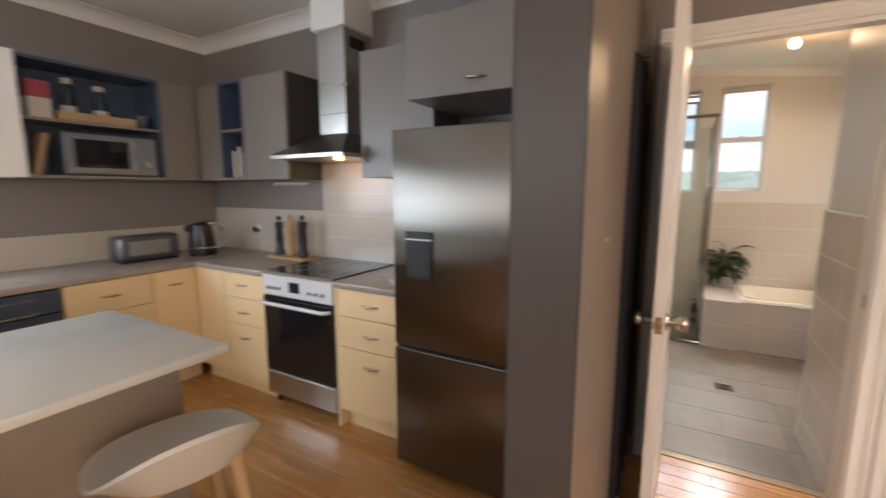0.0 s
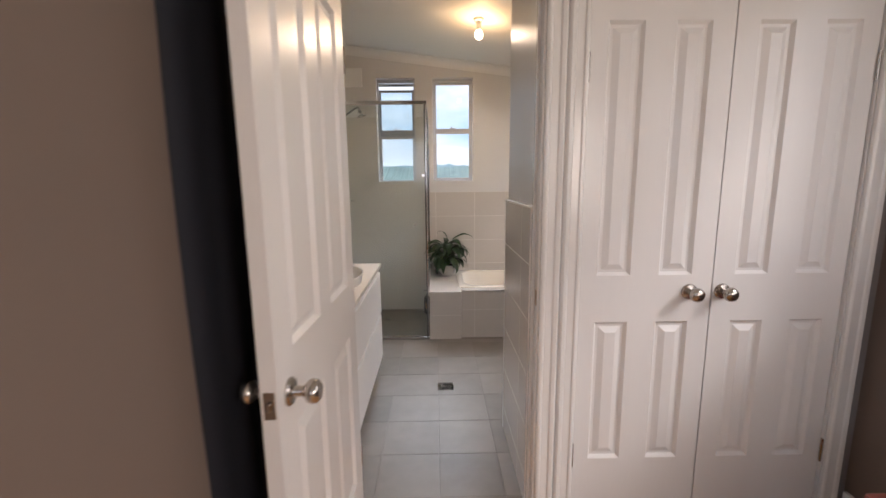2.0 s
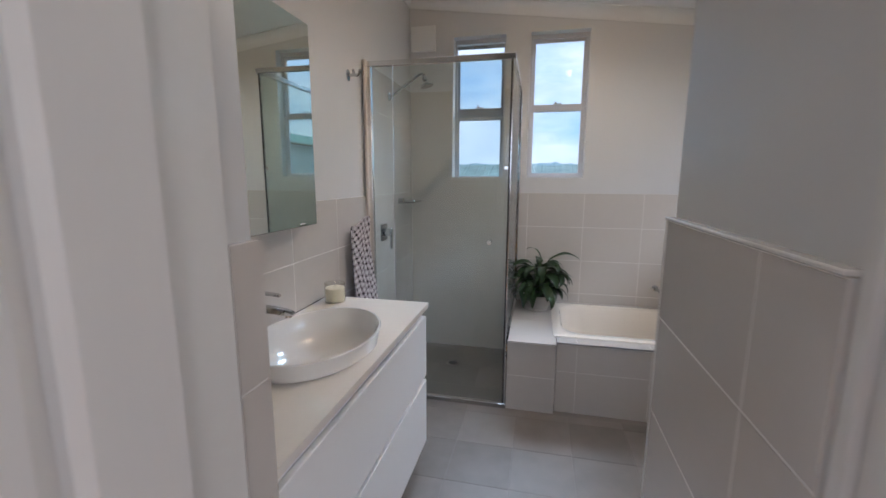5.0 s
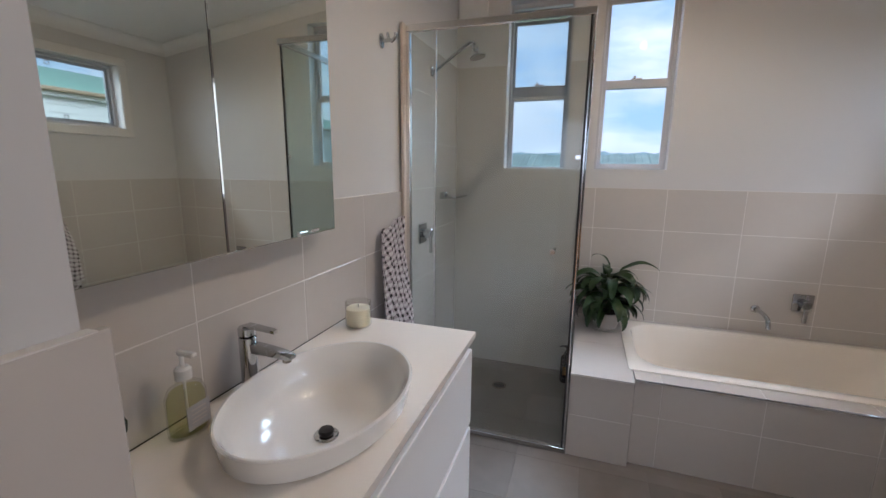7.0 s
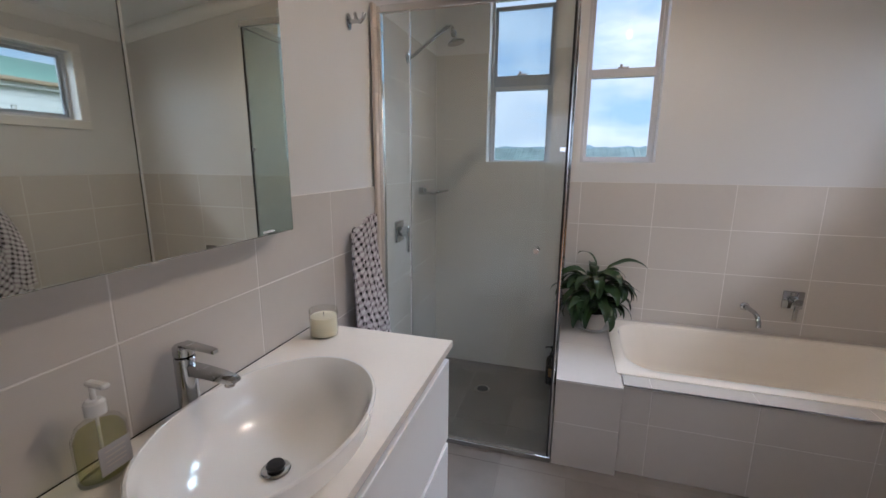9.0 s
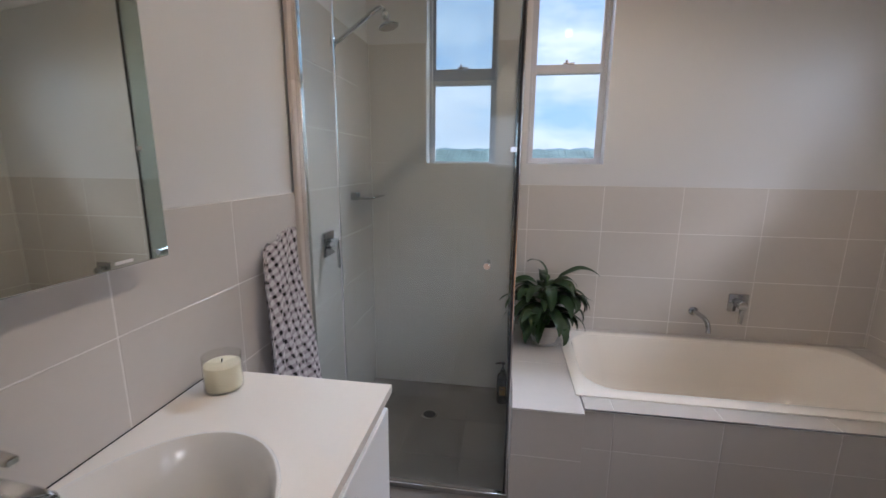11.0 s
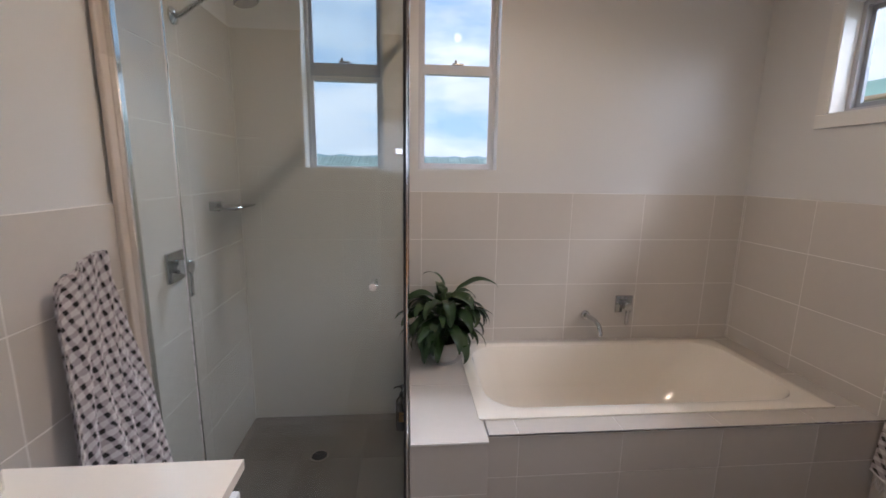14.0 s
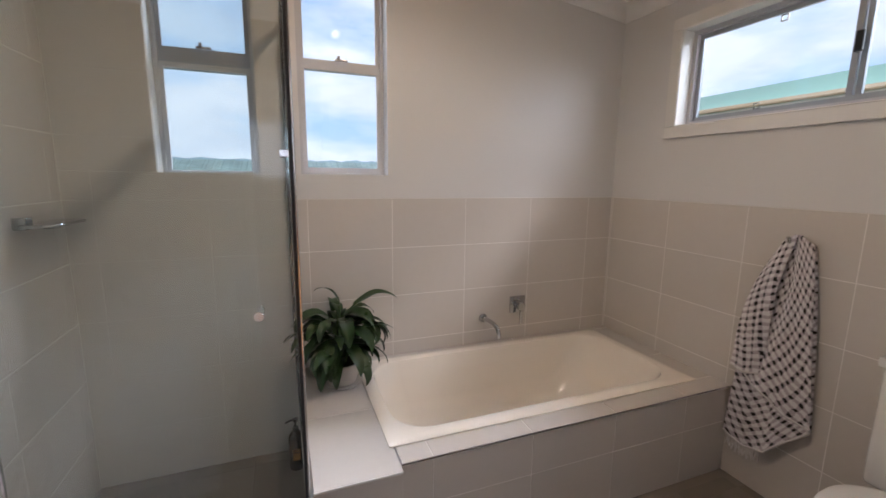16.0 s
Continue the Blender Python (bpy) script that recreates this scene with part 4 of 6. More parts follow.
part("long_run", box(-3.394, -2.76, -0.32, 2.578, 0.843, BZ, 0.008, 2), M_LAM, wt, smooth=True)
part("left_of_stove", box(-2.7595, -2.04, 1.982, 2.578, 0.843, BZ, 0.008, 2), M_LAM, wt, smooth=True)
wt2 = thing("worktop", (-1.17, 2.2, 0.842), "short stone-look laminate worktop beside the fridge", "worktop")
part("slab", box(-1.43, -0.925, 1.982, 2.578, 0.843, BZ, 0.008, 2), M_LAM, wt2, smooth=True)
M_SPLASH = surf("glossy_splash_tile", (0.55, 0.50, 0.44), 0.3, var=0.03, bump=0.02, coat=0.4)
sb = setting("splashback", box(-3.394, -0.1, K_Y - 0.006, K_Y - 0.001, BZ + 0.001, 1.232), M_SPLASH, "glossy cream splashback", "splashback")
part("upper_panel", box(-2.07, -0.95, K_Y - 0.006, K_Y - 0.001, 1.2325, 1.575), M_SPLASH, sb)
part("return_panel", box(-3.399, -3.394, -0.3, K_Y - 0.007, BZ + 0.001, 1.09), M_SPLASH, sb)
for z in (1.04, 1.2, 1.36):
    part("joint", box(-2.06, -0.95, K_Y - 0.0068, K_Y - 0.0062, z, z + 0.003), M_GROUT, sb)
so = thing("power_outlet", (-2.86, K_Y - 0.006, 1.05), "white double power outlet", "power outlet")
part("plate", box(-2.92, -2.80, K_Y - 0.016, K_Y - 0.0065, 1.02, 1.09, 0.003), M_TRIM, so)
part("switch", box(-2.895, -2.88, K_Y - 0.019, K_Y - 0.0162, 1.065, 1.08, 0.001), M_TRIM, so)
part("switch", box(-2.84, -2.825, K_Y - 0.019, K_Y - 0.0162, 1.065, 1.08, 0.001), M_TRIM, so)

# stove
stv = thing("stove", (-1.735, 2.28, 0), "freestanding stove, white control panel, black glass oven door", "stove")
M_WHITEEN = surf("white_enamel", (0.66, 0.68, 0.70), 0.2, var=0.03, bump=0)
M_OVEN = surf("oven_glass", (0.012, 0.011, 0.012), 0.06, var=0.1, bump=0, rvar=0.02)
part("body", box(-2.033, -1.437, 2.02, 2.575, 0.06, 0.872), M_STEEL, stv)
part("cooktop", box(-2.035, -1.435, 2.0, 2.576, 0.8725, 0.886, 0.003), M_OVEN, stv, "black ceramic glass cooktop")
for x, y, r in ((-1.89, 2.15, 0.09), (-1.58, 2.15, 0.075), (-1.89, 2.42, 0.075), (-1.58, 2.42, 0.09)):
    part("cooking_zone", tube([(x + r * math.cos(a), y + r * math.sin(a), 0.8862) for a in (2 * math.pi * i / 32 for i in range(33))], 0.0012, 5), M_GREYALU, stv)
part("front_rim", box(-2.036, -1.434, 1.985, 2.0, 0.868, 0.888, 0.003), M_STEEL, stv)
pn = part("control_panel", box(-2.033, -1.437, 1.99, 2.0195, 0.735, 0.867, 0.004), M_WHITEEN, stv, "white control panel")
part("display", box(-1.79, -1.70, 1.986, 1.9895, 0.77, 0.835, 0.002), M_BLACK, pn)
for i in range(6):
    x = (-1.99 + i * 0.045) if i < 3 else (-1.64 + (i - 3) * 0.055)
    part("knob", rod((x + 0.02, 1.99, 0.785), (x + 0.02, 1.972, 0.785), 0.011, 0.009), M_GREYALU, pn, smooth=True)
part("oven_door", box(-2.03, -1.44, 1.988, 2.0195, 0.235, 0.728, 0.006), M_OVEN, stv, "black glass oven door")
part("oven_handle", tube([(-2.02, 1.985, 0.69), (-2.0, 1.95, 0.692), (-1.48, 1.95, 0.692), (-1.46, 1.985, 0.69)], 0.012), M_WHITEEN, stv, "white bar handle", smooth=True)
part("storage_drawer", box(-2.03, -1.44, 1.99, 2.0195, 0.075, 0.228, 0.004), M_STEEL, stv)
for x in (-2.0, -1.47):
    for y in (2.05, 2.54):
        part("foot", rod((x, y, 0), (x, y, 0.06), 0.018), M_BLACK, stv)

# range hood
hdz = thing("range_hood", (-1.735, 2.4, 1.575), "stainless steel canopy range hood with chimney", "range hood")
part("rim", box(-2.035, -1.435, 2.105, 2.578, 1.578, 1.604, 0.003), M_STEEL, hdz)
bm = bmesh.new()
lo = [bm.verts.new(p) for p in ((-2.033, 2.107, 1.6045), (-1.437, 2.107, 1.6045), (-1.437, 2.576, 1.6045), (-2.033, 2.576, 1.6045))]
hi = [bm.verts.new(p) for p in ((-1.83, 2.33, 1.74), (-1.595, 2.33, 1.74), (-1.595, 2.576, 1.74), (-1.83, 2.576, 1.74))]
bm.faces.new(lo[::-1]), bm.faces.new(hi)
for i in range(4):
    bm.faces.new((lo[i], lo[(i + 1) % 4], hi[(i + 1) % 4], hi[i]))
# darker copy of the hood's steel: the canopy's shade is put into its colour
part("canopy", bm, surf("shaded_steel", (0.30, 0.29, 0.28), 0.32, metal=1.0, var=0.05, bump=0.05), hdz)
part("chimney", box(-1.825, -1.6, 2.335, 2.576, 1.7405, 2.37, 0.002), M_STEEL, hdz)
part("chimney_vent", box(-1.5995, -1.597, 2.38, 2.53, 2.26, 2.33), M_BLACK, hdz)
part("light_lens", lathe([(0, 0), (0.03, 0), (0.028, -0.004), (0, -0.004)], (-1.62, 2.28, 1.5775)), glow("hood_lamp", (1, 0.6, 0.2), 6), hdz)
setting("duct_boxing", box(-1.85, -1.575, 2.315, K_Y - 0.001, 2.371, 2.619), M_CEIL, "white boxed duct above the hood", "duct")

# wall cupboards
GLAB = "grey laminate wall cupboard"


def wall_unit(at, x0, x1, y0, y1, z0, z1, face, door, label, handle=None):
    u = thing("wall_cabinet", at, label, "cabinet", "kitchen wall cabinets")
    if face == "-y":
        part("carcass", box(x0, x1, y0 + 0.02, y1, z0, z1), M_GREYCAB, u)
        for a, b in door:
            part("door", box(a + 0.0015, b - 0.0015, y0, y0 + 0.0195, z0, z1, 0.0015), M_GREYCAB, u)
    else:
        part("carcass", box(x0, x1 - 0.02, y0, y1, z0, z1), M_GREYCAB, u)
        for a, b in door:
            part("door", box(x1 - 0.0195, x1, a + 0.0015, b - 0.0015, z0, z1, 0.0015), M_GREYCAB, u)
    if handle:
        bow_handle(handle[0], handle[1], handle[2], u)
    return u


wall_unit((-2.3, 2.43, 1.46), -2.527, -2.08, 2.28, 2.584, 1.46, 2.165, "-y", [(-2.527, -2.08)], GLAB + " beside the range hood")
part("side_panel", box(-2.0795, -2.076, 2.3, 2.584, 1.46, 2.165), M_ENDPANEL, bpy.data.objects["wall_cabinet"], "dark brown side panel")
wall_unit((-1.2, 2.43, 1.46), -1.44, -0.935, 2.28, 2.584, 1.46, 2.18, "-y", [(-1.44, -0.935)], GLAB + " between hood and fridge", ((-1.39, 2.28, 1.6), (0, 0, 1), (0, -1, 0)))
wall_unit((-0.5, 2.3, 1.81), -0.917, -0.066, 2.0, 2.584, 1.81, 2.17, "-y", [(-0.917, -0.066)], "grey laminate cupboard above the fridge", ((-0.56, 2.0, 1.87), (1, 0, 0), (0, -1, 0)))
wall_unit((-3.2, 2.2, 1.46), -3.398, -3.1, 2.03, 2.58, 1.46, 2.165, "+x", [(2.03, 2.278)], GLAB + " in the corner")


# shelf navy made lighter and bluer to carry the window's light
M_NAVYBOARD = surf("window_lit_navy_board", (0.06, 0.085, 0.145), 0.4, var=0.08)


def open_unit(at, x0, x1, y0, y1, z0, z1, axis, shelf, label):
    """An open shelf cabinet: sides, top, bottom, back and one shelf."""
    u = thing("open_shelf", at, label, "shelf", "kitchen wall cabinets")
    t = 0.018
    part("base_board", box(x0, x1, y0, y1, z0, z0 + t), M_GREYCAB, u)
    part("top_board", box(x0, x1, y0, y1, z1 - t, z1), M_NAVYBOARD, u)
    if axis == "x":
        part("side_board", box(x0, x1, y0, y0 + t, z0 + t, z1 - t), M_NAVYBOARD, u)
        part("side_board", box(x0, x1, y1 - t, y1, z0 + t, z1 - t), M_NAVYBOARD, u)
        part("back_board", box(x0, x0 + 0.008, y0 + t, y1 - t, z0 + t, z1 - t), M_NAVYBOARD, u)
        part("shelf_board", box(x0 + 0.008, x1 - 0.004, y0 + t, y1 - t, shelf, shelf + t), M_GREYCAB, u)
    else:
        part("side_board", box(x0, x0 + t, y0, y1, z0 + t, z1 - t), M_NAVYBOARD, u)
        part("side_board", box(x1 - t, x1, y0, y1, z0 + t, z1 - t), M_NAVYBOARD, u)
        part("back_board", box(x0 + t, x1 - t, y1 - 0.008, y1, z0 + t, z1 - t), M_NAVY, u)
        part("shelf_board", box(x0 + t, x1 - t, y0 + 0.004, y1 - 0.008, shelf, shelf + t), M_GREYCAB, u)
    return u


open_unit((-3.25, 1.64, 1.46), -3.398, -3.1, 1.255, 2.027, 1.46, 2.165, "x", 1.80, "grey open shelf unit holding a microwave and bottles")
open_unit((-2.66, 2.43, 1.46), -2.80, -2.53, 2.281, 2.584, 1.46, 2.165, "y", 1.81, "narrow grey open shelf unit")
tagged(part("corner_filler", box(-3.08, -2.803, 2.283, 2.58, 1.46, 2.165, 0.001), M_GREYCAB), "grey corner filler panel", "panel")
# white where its neighbours are grey: window light is put into the colour
wd = thing("wall_cabinet", (-3.2, 1.0, 1.46), "wall cupboard in white, painted pale for the window light on it", "cabinet")
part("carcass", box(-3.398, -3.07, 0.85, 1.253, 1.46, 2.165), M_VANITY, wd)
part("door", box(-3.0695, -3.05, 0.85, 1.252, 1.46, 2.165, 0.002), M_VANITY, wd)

mw = thing("microwave", (-3.22, 1.72, 1.478), "silver microwave with a dark glass door", "microwave")
part("body", box(-3.38, -3.13, 1.45, 1.99, 1.48, 1.755, 0.004), M_NAVY, mw)
M_MWAVE = surf("dull_silver", (0.26, 0.275, 0.30), 0.35, metal=0.5, var=0.05)
part("door", box(-3.1295, -3.115, 1.455, 1.84, 1.49, 1.745, 0.003), M_MWAVE, mw)
part("window", box(-3.1148, -3.112, 1.50, 1.80, 1.53, 1.71, 0.001), M_OVEN, mw)
part("control_panel", box(-3.1295, -3.115, 1.845, 1.985, 1.49, 1.745, 0.003), M_MWAVE, mw)
part("knob", rod((-3.115, 1.915, 1.56), (-3.098, 1.915, 1.56), 0.024, 0.02), M_STEEL, mw, smooth=True)
part("handle", tube([(-3.112, 1.825, 1.52), (-3.095, 1.825, 1.535), (-3.095, 1.825, 1.705), (-3.112, 1.825, 1.72)], 0.006), M_STEEL, mw, smooth=True)


def carton(at, size, mats, label, tilt=0):
    """A card box: body with a coloured band."""
    t = thing("carton", at, label, "box")
    x, y, z = at
    a, b, c = size
    m = pose(x, y, z, tilt)
    g = box(-a / 2, a / 2, -b / 2, b / 2, 0, c * 0.55, 0.002)
    g.transform(m)
    part("lower", g, mats[0], t)
    g = box(-a / 2, a / 2, -b / 2, b / 2, c * 0.55 + 0.0005, c, 0.002)
    g.transform(m)
    part("upper", g, mats[1], t)


M_CARD = surf("white_card", (0.55, 0.50, 0.45), 0.7)
M_RED = surf("red_card", (0.36, 0.06, 0.08), 0.6)
M_KRAFT = surf("kraft", (0.42, 0.29, 0.17), 0.7)
carton((-3.2, 1.37, 1.8185), (0.12, 0.11, 0.22), (M_CARD, M_RED), "white and red food carton on the shelf")
carton((-3.24, 1.325, 1.479), (0.16, 0.035, 0.26), (M_KRAFT, M_KRAFT), "brown book leaning against the shelf side", -14)


def bottle(at, r, h, mat, cap, label, neck=0.35):
    t = thing("bottle", at, label, "bottle", "shelf bottles")
    part("glass", lathe([(0, 0), (r * 0.95, 0), (r, h * 0.03), (r, h * 0.52), (r * 0.8, h * 0.62), (r * neck, h * 0.72), (r * neck, h * 0.86), (0, h * 0.86)], at), mat, t, smooth=True)
    part("cap", lathe([(0, 0), (r * neck * 1.15, 0), (r * neck * 1.15, h * 0.13), (0, h * 0.135)], (at[0], at[1], at[2] + h * 0.862)), cap, t, smooth=True)
    part("paper_label", lathe([(r * 1.012, h * 0.14), (r * 1.012, h * 0.36)], at), M_CARD, t, smooth=True)


M_DKGLASS = surf("dark_bottle_glass", (0.02, 0.03, 0.045), 0.08, var=0.1, bump=0)
bottle((-3.2, 1.53, 1.8185), 0.038, 0.27, M_DKGLASS, M_CARD, "dark glass bottle with a pale label", 0.6)
bottle((-3.2, 1.70, 1.8185), 0.042, 0.25, M_DKGLASS, M_CARD, "dark glass bottle with two white labels", 0.6)
tr = thing("wooden_tray", (-3.16, 1.67, 1.8185), "low timber tray along the shelf front", "tray")
part("base", box(-3.20, -3.11, 1.45, 1.87, 1.8185, 1.8235), M_OAK, tr)
part("front", box(-3.1185, -3.1105, 1.45, 1.87, 1.824, 1.872, 0.002), M_OAK, tr)
part("side", box(-3.2, -3.119, 1.45, 1.458, 1.824, 1.872, 0.002), M_OAK, tr)
part("side", box(-3.2, -3.119, 1.862, 1.87, 1.824, 1.872, 0.002), M_OAK, tr)
bw = thing("bowl", (-3.2, 1.945, 1.8185), "dark round bowl on the shelf", "bowl")
part("bowl", lathe([(0, 0), (0.035, 0), (0.055, 0.05), (0.058, 0.09), (0.052, 0.09), (0.04, 0.02), (0, 0.015)], (-3.2, 1.945, 1.8185)), M_NAVY, bw, smooth=True)
for k, (x, h, mat) in enumerate(((-2.72, 0.2, M_NAVY), (-2.66, 0.23, M_BLACK), (-2.61, 0.18, M_KRAFT))):
    t = thing("book", (x, 2.42, 1.4785), "upright book in the narrow shelf", "book", "shelf books")
    part("cover", box(x - 0.02, x + 0.02, 2.33, 2.5, 1.4785, 1.4785 + h, 0.003), mat, t)
    part("pages", box(x - 0.016, x + 0.016, 2.328, 2.3299, 1.482, 1.475 + h), M_CARD, t)

# bench things
ts = thing("toaster", (-3.14, 1.86, BZ), "long grey steel toaster", "toaster")
part("body", box(-3.23, -3.05, 1.66, 2.06, BZ + 0.012, BZ + 0.185, 0.03, 4), surf("toaster_steel", (0.16, 0.17, 0.19), 0.3, metal=0.7), ts, smooth=True)
part("base", box(-3.22, -3.06, 1.68, 2.04, BZ, BZ + 0.0115), M_BLACK, ts)
part("slot", box(-3.19, -3.165, 1.71, 2.01, BZ + 0.1845, BZ + 0.1865), M_BLACK, ts)
part("slot", box(-3.115, -3.09, 1.71, 2.01, BZ + 0.1845, BZ + 0.1865), M_BLACK, ts)
part("side_panel", box(-3.0495, -3.047, 1.72, 1.98, BZ + 0.05, BZ + 0.15, 0.001), M_STEEL, ts)
part("lever", box(-3.15, -3.13, 2.06, 2.085, BZ + 0.1, BZ + 0.115, 0.003), M_BLACK, ts)
kt = thing("kettle", (-3.0, 2.2, BZ), "black electric kettle with steel band", "kettle")
kc = (-3.0, 2.2, BZ)
part("jug", lathe([(0, 0.02), (0.09, 0.02), (0.094, 0.06), (0.08, 0.19), (0.07, 0.24), (0.035, 0.258), (0, 0.26)], kc), M_BLACK, kt, smooth=True)
part("base", lathe([(0, 0), (0.096, 0), (0.096, 0.016), (0, 0.019)], kc), M_BLACK, kt, smooth=True)
part("band", lathe([(0.0945, 0.055), (0.0955, 0.057), (0.0955, 0.068), (0.0935, 0.07)], kc), M_STEEL, kt, smooth=True)
part("handle", tube([(kc[0] + 0.05, 2.23, BZ + 0.245), (kc[0] + 0.08, 2.28, BZ + 0.25), (kc[0] + 0.09, 2.31, BZ + 0.22), (kc[0] + 0.09, 2.315, BZ + 0.11), (kc[0] + 0.08, 2.29, BZ + 0.06), (kc[0] + 0.06, 2.26, BZ + 0.06)], 0.012), M_GREYALU, kt, smooth=True)
part("spout", lathe([(0.022, 0), (0.032, 0.02), (0.02, 0.045)], (kc[0] - 0.04, 2.14, BZ + 0.2), (-0.4, -0.7, 0.6)), M_BLACK, kt, smooth=True)
pb = thing("serving_board", (-2.32, 2.44, BZ), "small timber board under the pepper mills", "board")
part("board", box(-2.45, -2.08, 2.36, 2.52, BZ, BZ + 0.018, 0.004), M_OAK, pb)
MILL = [(0, 0), (0.028, 0), (0.028, 0.02), (0.02, 0.05), (0.025, 0.09), (0.02, 0.15), (0.026, 0.17), (0.024, 0.2), (0.012, 0.21), (0.014, 0.225), (0.008, 0.235), (0, 0.236)]
for x, s, mat, lb in ((-2.40, 1.25, M_BLACK, "tall black pepper mill"), (-2.28, 1.3, M_OAK, "tall turned timber pepper mill"), (-2.15, 1.3, M_BLACK, "tall black pepper mill")):
    t = thing("pepper_mill", (x, 2.44, BZ + 0.018), lb, "pepper mill", "pepper mills")
    part("body", lathe([(r * s, h * s) for r, h in MILL[:8]] + [(0, 0.2 * s)], (x, 2.44, BZ + 0.0182)), mat, t, smooth=True)
    part("head", lathe([(0.0, 0.2005 * s)] + [(r * s, h * s + 0.0005) for r, h in MILL[8:]], (x, 2.44, BZ + 0.0182)), mat, t, smooth=True)
sr = thing("spoon_rest", (-1.05, 2.1, BZ), "small cream spoon rest", "spoon rest")
part("dish", lathe([(0, 0), (0.04, 0), (0.055, 0.014), (0.05, 0.016), (0.038, 0.006), (0, 0.005)], (-1.07, 2.12, BZ), squash=(1.2, 0.8)), M_CERAMIC, sr, smooth=True)
hk = thing("hook_rail", (-2.35, K_Y - 0.007, 1.445), "white hook rail under the wall cupboard", "hook rail")
part("rail", box(-2.58, -2.2, K_Y - 0.03, K_Y - 0.0072, 1.425, 1.445, 0.003), M_TRIM, hk)
for i in range(5):
    x = -2.54 + i * 0.075
    part("hook", tube([(x, K_Y - 0.03, 1.43), (x, K_Y - 0.045, 1.415), (x, K_Y - 0.055, 1.425)], 0.004, 8), M_TRIM, hk, smooth=True)

so = thing("power_outlet", (-2.837, K_Y - 0.0075, 1.068), "white double power outlet on the splashback", "power outlet")
part("plate", box(-2.895, -2.78, K_Y - 0.016, K_Y - 0.0075, 1.033, 1.103, 0.003), M_TRIM, so)
for ox in (-2.862, -2.812):
    part("switch", box(ox - 0.006, ox + 0.006, K_Y - 0.0185, K_Y - 0.0150, 1.078, 1.092, 0.001), M_TRIM, so)

# fridge
fr = thing("fridge", (-0.55, 2.2, 0), "stainless steel fridge freezer with water dispenser", "fridge")
M_FRIDGE = surf("fridge_steel", (0.21, 0.19, 0.168), 0.34, metal=1.0, aniso=0.9, var=0.04, scale=1.5, fine=150, bump=0.08, dist=0.0003, stretch=(0.1, 0.1, 8))
part("body", box(-0.9, -0.2, 1.915, 2.56, 0.03, 1.64), M_GREYALU, fr)
up = part("upper_door", box(-0.905, -0.195, 1.858, 1.912, 0.657, 1.655, 0.006, 2), M_FRIDGE, fr, smooth=True)
part("lower_door", box(-0.905, -0.195, 1.858, 1.912, 0.05, 0.642, 0.006, 2), M_FRIDGE, fr, smooth=True)
part("door_gap", box(-0.9, -0.2, 1.872, 1.912, 0.643, 0.656), M_BLACK, fr)
part("dispenser", box(-0.836, -0.69, 1.853, 1.8575, 0.985, 1.205, 0.003), M_BLACK, up, "black water dispenser")
part("dispenser_bar", box(-0.833, -0.693, 1.849, 1.8527, 1.165, 1.172, 0.001), M_STEEL, up)
# flat plate, no hollow: the niche's shade is only its dark colour
part("dispenser_niche", box(-0.82, -0.706, 1.8505, 1.8527, 1.0, 1.15, 0.001), M_DARKGAP, up)
for x in (-0.87, -0.23):
    for y in (1.96, 2.5):
        part("foot", rod((x, y, 0), (x, y, 0.031), 0.02), M_BLACK, fr)

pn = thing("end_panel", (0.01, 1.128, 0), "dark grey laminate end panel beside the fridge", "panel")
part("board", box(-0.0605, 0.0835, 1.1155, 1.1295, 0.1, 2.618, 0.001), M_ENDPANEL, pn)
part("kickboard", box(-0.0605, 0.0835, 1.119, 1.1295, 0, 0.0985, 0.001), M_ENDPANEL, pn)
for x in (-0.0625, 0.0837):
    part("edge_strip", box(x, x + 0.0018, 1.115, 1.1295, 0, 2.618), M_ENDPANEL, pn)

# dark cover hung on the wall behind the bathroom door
# near-black colour and tapered edges take in the shade between door and wall
M_NAVYCLOTH = surf("shaded_navy_cloth", (0.006, 0.007, 0.013), 0.75, var=0.2, scale=6, fine=300, bump=0.3)
cv = thing("hanging_cover", (0.1, 2.1, 0.2), "dark navy cloth cover hung on the wall behind the door, shade in its colour", "cloth cover")
bm = bmesh.new()
grid = []
for i in range(13):
    v = i / 12
    row = []
    for j in range(33):
        u = j / 32
        edge = min(1.0, u * 5, (1 - u) * 5) ** 0.7
        row.append(bm.verts.new((0.0865 + edge * (0.024 + 0.005 * math.sin(u * 30 + 0.6 * math.sin(v * 4))), 1.815 + 0.6 * u + 0.008 * math.sin(v * 7), 0.2 + 1.63 * v - 0.012 * math.sin(u * 9) * (1 - v))))
    grid.append(row)
for i in range(12):
    for j in range(32):
        bm.faces.new((grid[i][j], grid[i][j + 1], grid[i + 1][j + 1], grid[i + 1][j]))
low = [bm.verts.new((0.0865, p.co.y, p.co.z)) for p in grid[0]]
top = [bm.verts.new((0.0865, p.co.y, p.co.z)) for p in grid[-1]]
for j in range(32):
    bm.faces.new((low[j], low[j + 1], grid[0][j + 1], grid[0][j]))
    bm.faces.new((grid[-1][j], grid[-1][j + 1], top[j + 1], top[j]))
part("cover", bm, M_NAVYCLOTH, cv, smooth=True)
part("strap", box(0.117, 0.1195, 2.027, 2.043, 1.70, 1.87, 0.0008), surf("golden_strap", (0.45, 0.30, 0.10), 0.5, var=0.1), cv, "golden yellow strap")
part("hook", rod((0.0855, 2.035, 1.865), (0.122, 2.035, 1.865), 0.004, seg=10), M_NICKEL, cv, smooth=True)

